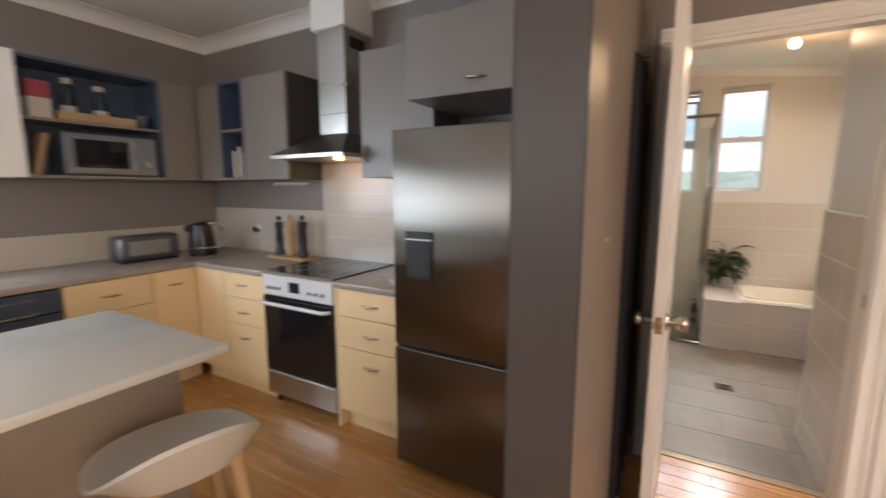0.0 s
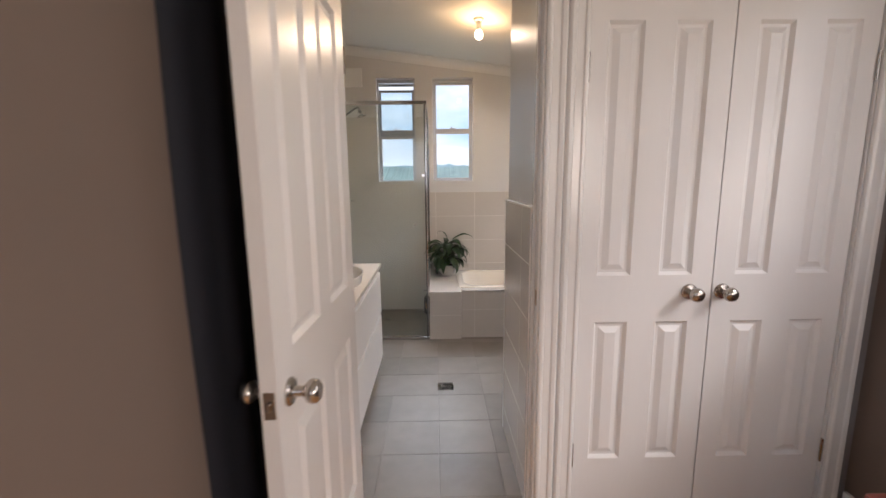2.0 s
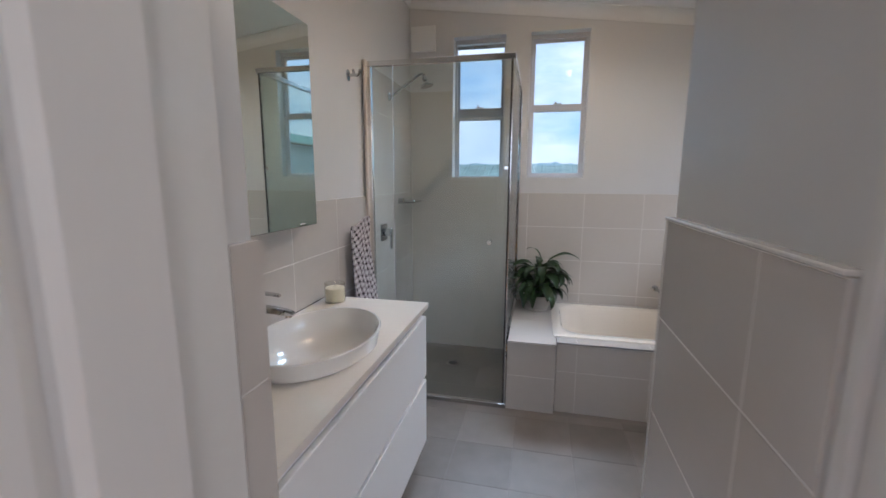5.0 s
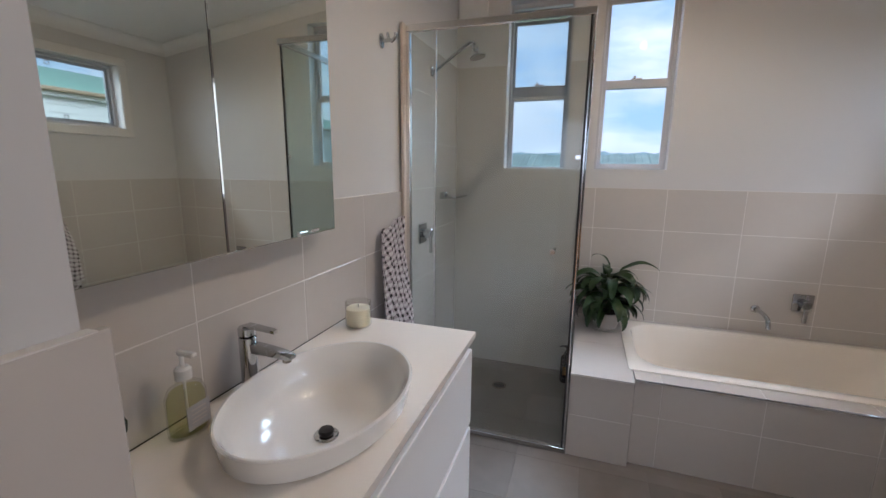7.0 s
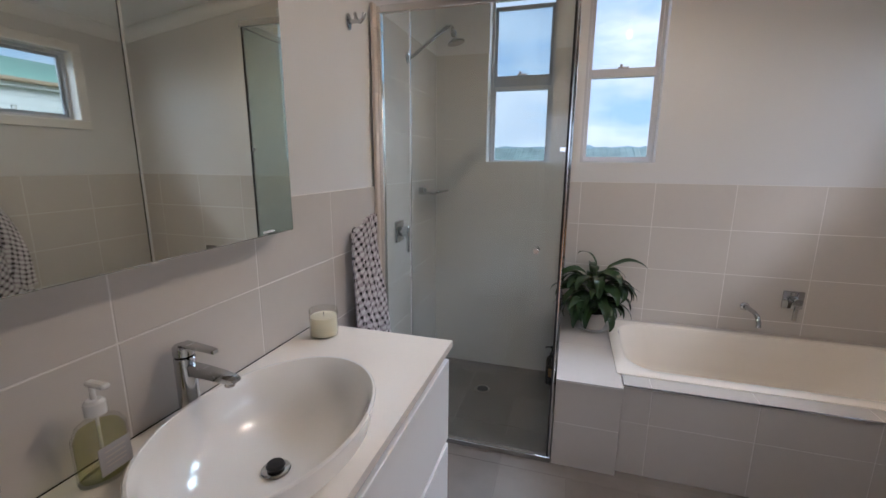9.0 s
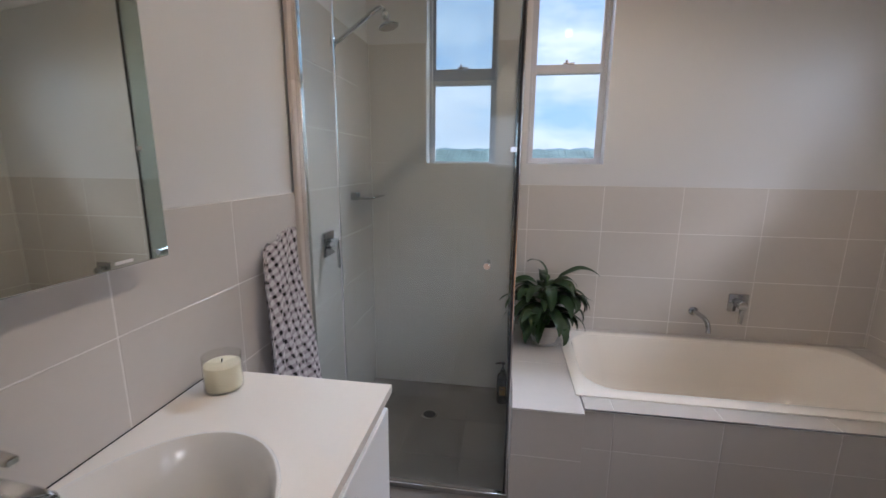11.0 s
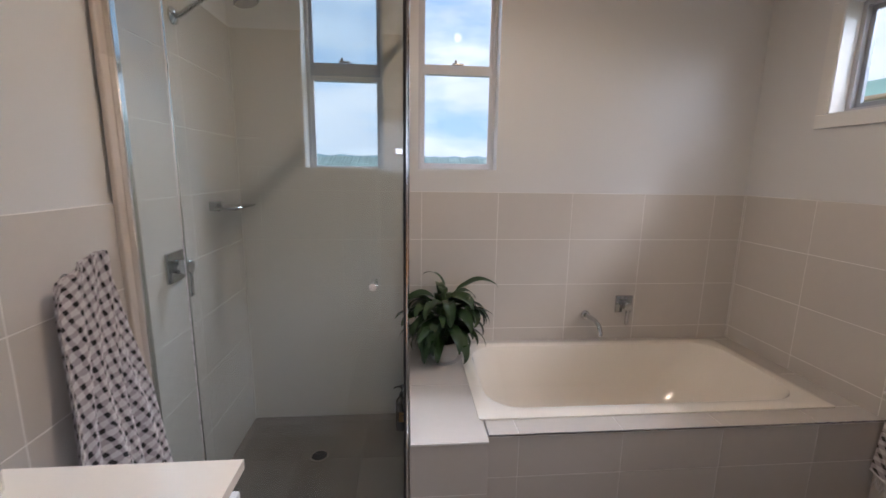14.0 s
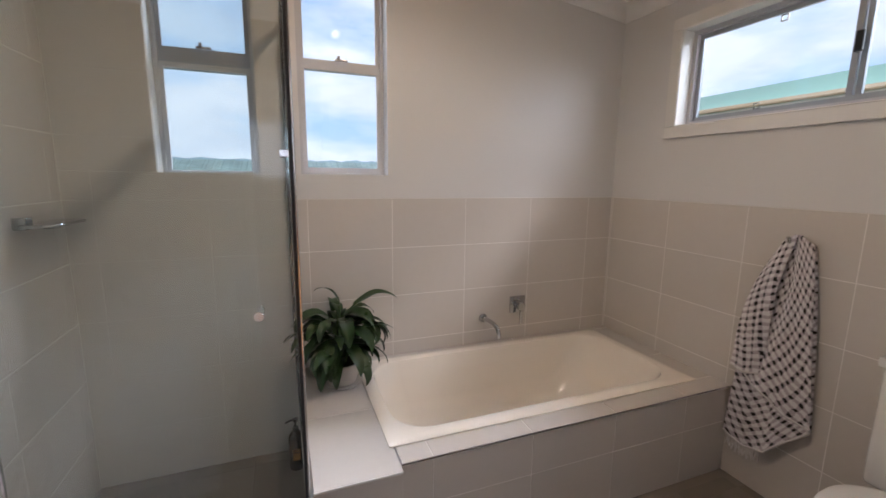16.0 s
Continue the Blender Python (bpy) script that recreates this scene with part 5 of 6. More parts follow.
# island and stools
isl = thing("island_bench", (-1.5, 0.2, 0), "kitchen island with pale top and grey panels", "island bench")
M_PANEL = surf("pale_grey_panel", (0.27, 0.225, 0.19), 0.4, var=0.04)
part("top", box(-1.86, -1.042, -0.75, 1.108, 0.85, 0.88, 0.006, 2), M_ISLAND, isl, smooth=True)
part("body", box(-1.84, -1.27, -0.7, 1.06, 0.09, 0.8495), M_PANEL, isl)
part("kickboard", box(-1.8, -1.3, -0.66, 1.03, 0, 0.0895), M_DARKGAP, isl)
M_SHELL = surf("grey_plastic_shell", (0.50, 0.48, 0.44), 0.35, var=0.03)


def stool(at, turn):
    """A counter stool: moulded bucket shell on splayed timber legs; its back looks along +x before the turn."""
    st = thing("bar_stool", at, "grey moulded bucket stool on splayed timber legs", "stool", "island stools")
    m = pose(*at, 0, 0, turn)
    bm = bmesh.new()
    nr, na = 9, 40
    skins = []
    for under in (0, 1):
        rings = []
        for i in range(nr + 1):
            q = max(i / nr, 0.02)
            ring = []
            for k in range(na):
                a = 2 * math.pi * k / na
                back = max(0.0, math.cos(a)) ** 1.5
                x = 0.2 * q * math.copysign(abs(math.cos(a)) ** 0.85, math.cos(a)) + 0.02 * back * q ** 5
                y = 0.21 * q * math.copysign(abs(math.sin(a)) ** 0.85, math.sin(a))
                wall = max(0.0, (q - 0.8) / 0.2)
                z = 0.655 + 0.13 * back * wall + 0.012 * q ** 3 - (0.014 if under else 0.0) * (1 - 0.4 * q)
                ring.append(bm.verts.new((x + (0.010 * back * q ** 3 if under else 0), y * (1.015 if under else 1), z)))
            rings.append(ring)
        for a, b in zip(rings, rings[1:]):
            for k in range(na):
                bm.faces.new((a[k], a[(k + 1) % na], b[(k + 1) % na], b[k]))
        bm.faces.new(rings[0])
        skins.append(rings[-1])
    for k in range(na):
        bm.faces.new((skins[0][k], skins[0][(k + 1) % na], skins[1][(k + 1) % na], skins[1][k]))
    bm.transform(m)
    part("shell", bm, M_SHELL, st, smooth=True)
    for sx, sy in ((-1, -1), (1, -1), (1, 1), (-1, 1)):
        b = rod((sx * 0.19, sy * 0.18, 0), (sx * 0.11, sy * 0.11, 0.645), 0.014, 0.021)
        b.transform(m)
        part("leg", b, M_OAK, st, "splayed timber leg", smooth=True)
    for k in (-1, 1):
        b = box(-0.15, 0.15, k * 0.147 - 0.009, k * 0.147 + 0.009, 0.27, 0.305, 0.003)
        b.transform(m)
        part("stretcher", b, M_OAK, st)
        b = box(k * 0.15 - 0.009, k * 0.15 + 0.009, -0.138, 0.138, 0.19, 0.225, 0.003)
        b.transform(m)
        part("stretcher", b, M_OAK, st)
    b = box(-0.13, 0.13, -0.13, 0.13, 0.628, 0.6465, 0.004)
    b.transform(m)
    part("mount_plate", b, M_OAK, st)
    return st


stool((-0.945, 0.87, 0), -14)
stool((-0.95, 0.27, 0), 4)

# low chest by the cupboard
ch = thing("low_chest", (2.02, 1.9, 0), "low red-stained timber chest with a glossy top", "chest")
M_REDWOOD = surf("red_stained_timber", (0.22, 0.045, 0.03), 0.14, var=0.2, fine=30, bump=0.03, coat=0.6, stretch=(1, 8, 1))
part("top", box(1.815, 2.225, 1.55, 2.135, 0.42, 0.455, 0.006, 2), M_REDWOOD, ch, smooth=True)
part("body", box(1.85, 2.2, 1.6, 2.1, 0.06, 0.4195, 0.003), M_REDWOOD, ch)
for x in (1.87, 2.18):
    for y in (1.62, 2.08):
        part("foot", box(x - 0.02, x + 0.02, y - 0.02, y + 0.02, 0, 0.0595), M_TRIM, ch)

# ---- bathroom things ----
# ceiling lamp holder and bulb
bl = thing("ceiling_bulb", (0.883, 4.3, 2.53), "bare warm bulb in a white batten holder", "ceiling lamp")
cz = ceil_z(0.883)
part("rose", lathe([(0, 0), (0.04, 0), (0.036, -0.014), (0.022, -0.022), (0, -0.022)], (0.883, 4.3, cz - 0.002)), M_TRIM, bl, smooth=True)
part("holder", lathe([(0, -0.022), (0.021, -0.022), (0.019, -0.055), (0.0165, -0.079), (0, -0.079)], (0.883, 4.3, cz - 0.002)), M_TRIM, bl, smooth=True)
part("bulb", lathe([(0.0, -0.0795), (0.016, -0.08), (0.0245, -0.088), (0.0295, -0.103), (0.029, -0.12), (0.022, -0.134), (0.011, -0.141), (0, -0.143)], (0.883, 4.3, cz - 0.002)), glow("bulb_glow", (1.0, 0.80, 0.48), 9), bl, smooth=True).visible_shadow = False

vb = thing("wall_vent", (-0.26, FAR - 0.001, 2.4), "square white wall vent box", "vent")
part("box", box(-0.345, -0.165, FAR - 0.035, FAR - 0.001, 2.31, 2.48, 0.006, 2), M_CEIL, vb, smooth=True)
part("front_plate", box(-0.348, -0.162, FAR - 0.042, FAR - 0.0355, 2.307, 2.483, 0.003), M_CEIL, vb)


def robe_hook(x, y, z, out, name="robe_hook", label="chrome robe hook on the wall"):
    h = thing(name, (x, y, z), label, "hook", "robe hooks")
    s = out
    part("plate", lathe([(0, 0), (0.022, 0), (0.021, 0.005), (0.012, 0.009), (0, 0.009)], (x, y, z), (s, 0, 0), squash=(1.0, 1.4)), M_CHROME, h, smooth=True)
    part("stem", rod((x + s * 0.009, y, z), (x + s * 0.045, y, z), 0.008), M_CHROME, h, smooth=True)
    part("prong", tube([(x + s * 0.03, y, z + 0.03), (x + s * 0.036, y, z + 0.005), (x + s * 0.05, y, z - 0.004), (x + s * 0.066, y, z + 0.008), (x + s * 0.07, y, z + 0.026)], [0.006, 0.007, 0.008, 0.007, 0.008], 10), M_CHROME, h, smooth=True)


robe_hook(WEST + 0.001, 4.36, 1.9, 1)
robe_hook(WEST + 0.0125, 4.325, 1.075, 1)
robe_hook(EAST - 0.0125, 4.42, 1.13, -1)


def checked(name, a, b, c, size, dot):
    """A woven towel check: pale ground, mid bars, dark spots where bars cross. Laid out by the cloth's own UVs in metres."""
    m = bpy.data.materials.new(name)
    m.use_nodes = True
    n, l = m.node_tree.nodes, m.node_tree.links
    bs = n["Principled BSDF"]
    uv = n.new("ShaderNodeUVMap")
    uv.uv_map = "cloth"
    wob = n.new("ShaderNodeTexNoise")
    wob.inputs["Scale"].default_value = 40
    sep = n.new("ShaderNodeSeparateXYZ")
    l.new(uv.outputs["UV"], sep.inputs["Vector"])
    l.new(uv.outputs["UV"], wob.inputs["Vector"])

    def wave(src, k, lim):
        mul, add, fr, gt = (n.new("ShaderNodeMath") for _ in range(4))
        mul.operation, add.operation, fr.operation, gt.operation = "MULTIPLY", "MULTIPLY_ADD", "FRACT", "LESS_THAN"
        mul.inputs[1].default_value = k
        l.new(src, mul.inputs[0])
        add.inputs[1].default_value = 0.5
        l.new(wob.outputs["Fac"], add.inputs[0])
        l.new(mul.outputs[0], add.inputs[2])
        l.new(add.outputs[0], fr.inputs[0])
        l.new(fr.outputs[0], gt.inputs[0])
        gt.inputs[1].default_value = lim
        return gt.outputs[0]

    u, v = wave(sep.outputs["X"], 1 / size, dot), wave(sep.outputs["Y"], 1 / size, dot * 1.25)
    both, any_ = n.new("ShaderNodeMath"), n.new("ShaderNodeMath")
    both.operation, any_.operation = "MULTIPLY", "MAXIMUM"
    l.new(u, both.inputs[0]), l.new(v, both.inputs[1])
    l.new(u, any_.inputs[0]), l.new(v, any_.inputs[1])
    m1, m2 = n.new("ShaderNodeMix"), n.new("ShaderNodeMix")
    m1.data_type = m2.data_type = "RGBA"
    m1.inputs["A"].default_value, m1.inputs["B"].default_value = (*a, 1), (*b, 1)
    m2.inputs["B"].default_value = (*c, 1)
    l.new(any_.outputs[0], m1.inputs["Factor"])
    l.new(m1.outputs["Result"], m2.inputs["A"])
    l.new(both.outputs[0], m2.inputs["Factor"])
    l.new(m2.outputs["Result"], bs.inputs["Base Color"])
    bs.inputs["Roughness"].default_value = 0.95
    bs.inputs["Sheen Weight"].default_value = 0.3
    fz = n.new("ShaderNodeTexNoise")
    fz.inputs["Scale"].default_value = 900
    bp = n.new("ShaderNodeBump")
    bp.inputs["Strength"].default_value, bp.inputs["Distance"].default_value = 0.6, 0.003
    l.new(fz.outputs["Fac"], bp.inputs["Height"])
    l.new(bp.outputs["Normal"], bs.inputs["Normal"])
    return m


def hung_cloth(top, out, axis, width, length, lean, seed, flare=1.0, turn=0.0, drop=(0.0, 0.0), gather=0.3, relief=1.0):
    """A cloth gathered at a hook that falls in folds and widens downward. out: which way it stands off the wall; lean: sideways drift of the hem."""
    bm = bmesh.new()
    uvl = bm.loops.layers.uv.new("cloth")
    nu, nv = 72, 48
    grid, uvs = [], []
    for i in range(nv + 1):
        v = i / nv
        row, ur = [], []
        spread = width * (gather + (1 - gather) * v ** 0.75 * flare)
        for j in range(nu + 1):
            u = j / nu - 0.5
            fold = math.sin(u * 34 + seed + 0.8 * math.sin(v * 5 + seed)) * 0.5 + 0.5 * math.sin(u * 17 + seed * 2.1 + v * 1.5)
            depth = 0.03 + 0.024 * v ** 0.4 + (0.016 * relief * fold) * (0.35 + 0.65 * v) + 0.018 * math.cos(u * math.pi) * (1 - 0.4 * v) + 0.045 * math.cos(u * math.pi) * (1 - v) ** 4
            side = u * spread + lean * v + 0.006 * math.sin(v * 9 + u * 5 + seed)
            hem = length * v * (1 + 0.02 * math.sin(u * 11 + seed)) + (drop[0] * (0.5 - u) + drop[1] * (0.5 + u)) * v
            crown = 0.075 * (2 * u) ** 2 * (1 - v) ** 6
            p = Vector(top) + Vector((out * depth, side, 0) if axis == "x" else (side, out * depth, 0)) - Vector((0, 0, hem + crown))
            row.append(bm.verts.new(p))
            c, s = math.cos(turn), math.sin(turn)
            uu, vv = u * (width * 1.35), v * length
            ur.append((uu * c - vv * s, uu * s + vv * c))
        grid.append(row)
        uvs.append(ur)
    for i in range(nv):
        for j in range(nu):
            idx = ((i, j), (i + 1, j), (i + 1, j + 1), (i, j + 1))
            f = bm.faces.new([grid[a][b] for a, b in idx])
            for lp, (a, b) in zip(f.loops, idx):
                lp[uvl].uv = uvs[a][b]
    # a back layer gives the cloth its thickness
    back = bmesh.ops.duplicate(bm, geom=bm.verts[:] + bm.edges[:] + bm.faces[:])
    shift = Vector((-out * 0.008, 0, 0) if axis == "x" else (0, -out * 0.008, 0))
    for e in back["geom"]:
        if isinstance(e, bmesh.types.BMVert):
            e.co += shift
    return bm


def towel(top, out, mat, label, **kw):
    t = thing("towel", top, label, "towel", "bathroom towels")
    part("cloth", hung_cloth(top, out, "x", **kw), mat, t, smooth=True)
    return t


M_TOWEL = checked("woven_towel", (0.82, 0.79, 0.80), (0.55, 0.49, 0.52), (0.012, 0.010, 0.013), 0.033, 0.37)
M_HEM = surf("towel_hem", (0.66, 0.63, 0.62), 0.9, var=0.08)
towel((WEST + 0.016, 4.32, 1.165), 1, M_TOWEL, "pale towel with a dark woven check on a hook", width=0.40, length=0.80, lean=0.085, seed=0.7, turn=0.42, relief=1.7, gather=0.27)


def sheet(top, low, base, bulge, seed, turn, nu=48, nv=40):
    """A hanging layer of cloth before the east wall, from an upper edge to a lower edge, both (y, z) runs; returns the mesh and its hem line."""
    def run(pts, u):
        k = min(int(u * (len(pts) - 1)), len(pts) - 2)
        return Vector(pts[k]).lerp(Vector(pts[k + 1]), u * (len(pts) - 1) - k)
    bm = bmesh.new()
    uvl = bm.loops.layers.uv.new("cloth")
    c, s = math.cos(turn), math.sin(turn)
    grid, uvs = [], []
    for i in range(nv + 1):
        v = i / nv
        row, ur = [], []
        for j in range(nu + 1):
            u = j / nu
            p = run(top, u).lerp(run(low, u), v)
            y = p.x + math.sin(math.pi * v ** 0.8) * ((1 - u) * bulge[0] - u * bulge[1])
            fold = 0.6 * math.sin(u * 7.5 + seed + 0.9 * v) + 0.4 * math.sin(u * 15 + seed * 2 + 1.5 * v)
            x = EAST - 0.014 - base * (0.55 + 0.45 * math.sin(math.pi * min(1, v + 0.12))) - 0.022 * math.sin(math.pi * (0.1 + 0.8 * u)) - (0.012 * fold + 0.012) * (0.35 + 0.65 * v)
            row.append(bm.verts.new((x, y, p.y + 0.004 * math.sin(u * 9 + seed) * v)))
            wide = (Vector(low[0]) - Vector(low[-1])).length * 0.5 + (Vector(top[0]) - Vector(top[-1])).length * 0.5
            a, b = u * wide * 1.12, (run(top, 0.5) - run(low, 0.5)).length * v
            ur.append((a * c - b * s, a * s + b * c))
        grid.append(row)
        uvs.append(ur)
    hem = [q.co.copy() for q in grid[-1]]
    for i in range(nv):
        for j in range(nu):
            idx = ((i, j), (i + 1, j), (i + 1, j + 1), (i, j + 1))
            f = bm.faces.new([grid[a][b] for a, b in idx])
            for lp, (a, b) in zip(f.loops, idx):
                lp[uvl].uv = uvs[a][b]
    back = bmesh.ops.duplicate(bm, geom=bm.verts[:] + bm.edges[:] + bm.faces[:])
    for e in back["geom"]:
        if isinstance(e, bmesh.types.BMVert):
            e.co.x += 0.007
    return bm, hem


tb = thing("towel", (EAST - 0.016, 4.41, 1.175), "white and black woven check towel folded over a hook", "towel", "bathroom towels")
for nm, up, down, base, bulge, seed, turn in (
        ("cloth", [(4.455, 1.11), (4.40, 1.165), (4.352, 1.125)], [(4.60, 0.215), (4.50, 0.20), (4.41, 0.225), (4.335, 0.32), (4.27, 0.40)], 0.012, (0.035, 0.012), 2.0, 0.5),
        ("front_fold", [(4.42, 1.166), (4.385, 1.162), (4.348, 1.13)], [(4.545, 0.535), (4.45, 0.485), (4.36, 0.435), (4.268, 0.405)], 0.036, (-0.055, 0.004), 4.4, -0.42),
        ("side_fold", [(4.46, 1.10), (4.43, 1.155), (4.395, 1.168)], [(4.588, 0.55), (4.52, 0.547), (4.452, 0.562)], 0.052, (0.028, -0.022), 0.9, 0.1)):
    cloth_bm, hem_line = sheet(up, down, base, bulge, seed, turn)
    folded = part(nm, cloth_bm, M_TOWEL, tb, smooth=True)
    part("hem", tube(hem_line, 0.0042, 8), M_HEM, folded, "pale hem", smooth=True)
    if nm == "cloth":
        fringe_rng = random.Random(8)
        for q in hem_line[3:22]:
            part("tassel", tube([q, q + Vector((0.002, fringe_rng.uniform(-0.004, 0.004), -0.03)), q + Vector((0, fringe_rng.uniform(-0.008, 0.008), fringe_rng.uniform(-0.06, -0.048)))], [0.003, 0.0034, 0.002], 6), M_HEM, tb, smooth=True)

# plants
M_LEAF = surf("dark_green_leaf", (0.014, 0.036, 0.012), 0.3, var=0.5, scale=14, fine=120, bump=0.1, rnd=0.5, tint=(0.036, 0.08, 0.022))
M_STALK = surf("green_stalk", (0.07, 0.12, 0.04), 0.5, var=0.2)
M_SOIL = surf("potting_soil", (0.03, 0.022, 0.016), 0.95, var=0.4, fine=200, bump=0.8, dist=0.004)
M_POT = surf("glazed_pot", (0.5, 0.46, 0.42), 0.3, var=0.06, fine=60)


def blade(base, heading, length, width, rise, droop, twist=0.0, nv=12):
    """One arching leaf: folded along its midrib, pointed, with a wavy edge."""
    bm = bmesh.new()
    h = Vector((math.cos(heading), math.sin(heading), 0))
    side = Vector((-math.sin(heading), math.cos(heading), 0))
    rows, p = [], Vector(base)
    ang = rise
    for i in range(nv + 1):
        v = i / nv
        w = width * max(0.03, math.sin(math.pi * min(1, v * 0.93 + 0.05)) ** 0.85) * (1 - 0.25 * v)
        if v < 0.12:
            w *= 0.25
        up = Vector((0, 0, 1)) * math.cos(ang) - h * math.sin(ang)
        s = (side * math.cos(twist * v) + up * math.sin(twist * v)).normalized()
        wave = 0.1 * math.sin(v * 13 + heading * 3)
        rows.append([bm.verts.new(p + s * (k * w / 2) + up * (abs(k) * w * (0.16 + wave * 0.5))) for k in (-1, -0.5, 0, 0.5, 1)])
        p = p + (h * math.cos(ang) + Vector((0, 0, 1)) * math.sin(ang)) * (length / nv)
        ang -= droop / nv * (0.5 + 1.1 * v)
    for i in range(nv):
        for j in range(4):
            bm.faces.new((rows[i][j], rows[i][j + 1], rows[i + 1][j + 1], rows[i + 1][j]))
    return bm


def pot_plant(at, leaves, label, pot_r=0.085, pot_h=0.12, seed=1, parts=(), size=0.25, heads=None, slim=1.0, low=0.0):
    x, y, z = at
    t = thing("potted_plant", at, label, "plant", "potted plants")
    part("saucer", lathe([(0, 0), (pot_r * 0.95, 0), (pot_r * 1.1, 0.012), (pot_r * 1.05, 0.014), (pot_r * 0.9, 0.006), (0, 0.006)], at), M_POT, t, smooth=True)
    part("pot", lathe([(0, 0.0065), (pot_r * 0.72, 0.0065), (pot_r * 0.95, pot_h * 0.6), (pot_r, pot_h), (pot_r * 1.03, pot_h * 1.02), (pot_r * 0.93, pot_h * 1.02), (pot_r * 0.88, pot_h * 0.9), (0, pot_h * 0.88)], at), M_POT, t, smooth=True)
    part("soil", lathe([(0, pot_h * 0.885), (pot_r * 0.87, pot_h * 0.9), (0, pot_h * 0.93)], at), M_SOIL, t)
    r = random.Random(seed)
    for k in range(leaves):
        a = k * 2.39996 + r.uniform(-0.4, 0.4)
        if heads:
            a = r.uniform(*heads)
        tall = low + (1 - low) * r.random() ** 1.05
        reach = size * r.uniform(0.10, 0.55) * (1 - 0.5 * tall)
        root = Vector((x + 0.02 * math.cos(a), y + 0.02 * math.sin(a), z + pot_h * 0.9))
        tip = Vector((x + reach * math.cos(a) * 0.45, y + reach * math.sin(a) * 0.45, z + pot_h * 0.95 + size * (0.02 + 0.80 * tall)))
        part("stalk", tube([root, root.lerp(tip, 0.5) + Vector((0, 0, 0.01)), tip], [0.0025, 0.002, 0.0018], 6), M_STALK, t, smooth=True)
        part("leaf", blade(tip, a + r.uniform(-0.5, 0.5), size * r.uniform(0.62, 0.95), size * slim * r.uniform(0.2, 0.29), radians(r.uniform(5, 50)), r.uniform(1.6, 2.8), r.uniform(-0.7, 0.7)), M_LEAF, t, smooth=True)
    for b, a, ln, w, rise, droop, tw in parts:
        root = (x, y, z + pot_h * 0.9)
        part("stalk", tube([root, Vector(root).lerp(Vector(b), 0.5), b], [0.0025, 0.002, 0.0018], 6), M_STALK, t, smooth=True)
        part("leaf", blade(b, a, ln, w, rise, droop, tw), M_LEAF, t, smooth=True)
    return t


pot_plant((0.664, 5.245, HOB + 0.001), 84, "peace lily with glossy drooping leaves in a pale pot", seed=6, size=0.265, pot_r=0.088, pot_h=0.105, slim=0.92, low=0.07,
          parts=[((0.70, 5.23, HOB + 0.34), 0.15, 0.27, 0.06, radians(42), 1.7, 0.3), ((0.67, 5.27, HOB + 0.36), 2.6, 0.17, 0.035, radians(70), 2.2, 0.4), ((0.7, 5.19, HOB + 0.24), -0.15, 0.22, 0.05, radians(35), 1.5, -0.2),
                 ((0.62, 5.2, HOB + 0.30), 2.9, 0.2, 0.06, radians(30), 1.8, -0.2)])
pot_plant((-0.25, 2.895, VZ + 0.001), 7, "small peace lily in a pale pot on the vanity", pot_r=0.045, pot_h=0.08, seed=3, size=0.14, heads=(1.9, 4.4),
          parts=[((-0.25, 2.93, VZ + 0.20), 1.5, 0.15, 0.035, radians(26), 1.4, 0.2), ((-0.245, 2.93, VZ + 0.165), 1.5, 0.20, 0.075, radians(34), 2.9, -0.3)])

# vanity things
M_WAX = surf("candle_wax", (0.86, 0.80, 0.62), 0.5, var=0.05, fine=30, bump=0.05)
M_CLEAR = glass("clear_jar_glass", (0.96, 0.96, 0.94))
cc = (-0.276, 3.945, VZ)
cd = thing("candle", cc, "cream candle in a clear glass jar", "candle")
part("wax", lathe([(0, 0.006), (0.0445, 0.006), (0.0445, 0.068), (0.04, 0.071), (0, 0.069)], cc), M_WAX, cd, smooth=True)
part("jar", lathe([(0.0, 0.0), (0.046, 0.0), (0.0475, 0.004), (0.0475, 0.092), (0.0465, 0.0925), (0.0455, 0.09), (0.0455, 0.0055), (0, 0.0055)], (cc[0], cc[1], VZ + 0.0003)), M_CLEAR, cd, smooth=True).visible_shadow = False
part("wick", rod((cc[0], cc[1], VZ + 0.068), (cc[0] + 0.001, cc[1] - 0.001, VZ + 0.082), 0.0012, seg=6), M_BLACK, cd)
M_SOAP = glass("green_liquid_soap", (0.93, 0.94, 0.76))
dp = thing("soap_dispenser", (-0.305, 3.255, VZ), "clear pump bottle of pale green hand soap", "soap dispenser")
c = (-0.308, 3.255, VZ)
part("liquid", lathe([(0, 0.006), (0.033, 0.006), (0.034, 0.012), (0.034, 0.085), (0.028, 0.1), (0, 0.101)], c, squash=(0.9, 1.22)), M_SOAP, dp, smooth=True)
part("bottle", lathe([(0, 0), (0.036, 0), (0.037, 0.006), (0.037, 0.09), (0.03, 0.108), (0.016, 0.118), (0.015, 0.124), (0, 0.125)], c, squash=(0.9, 1.22)), M_CLEAR, dp, smooth=True).visible_shadow = False
part("dip_tube", rod((c[0], c[1], VZ + 0.012), (c[0], c[1], VZ + 0.124), 0.003, seg=8), M_TRIM, dp, smooth=True)
part("collar", lathe([(0, 0.1255), (0.017, 0.1255), (0.017, 0.148), (0.012, 0.154), (0, 0.155)], c), M_TRIM, dp, smooth=True)
part("pump_stem", rod((c[0], c[1], VZ + 0.155), (c[0], c[1], VZ + 0.18), 0.005), M_TRIM, dp, smooth=True)
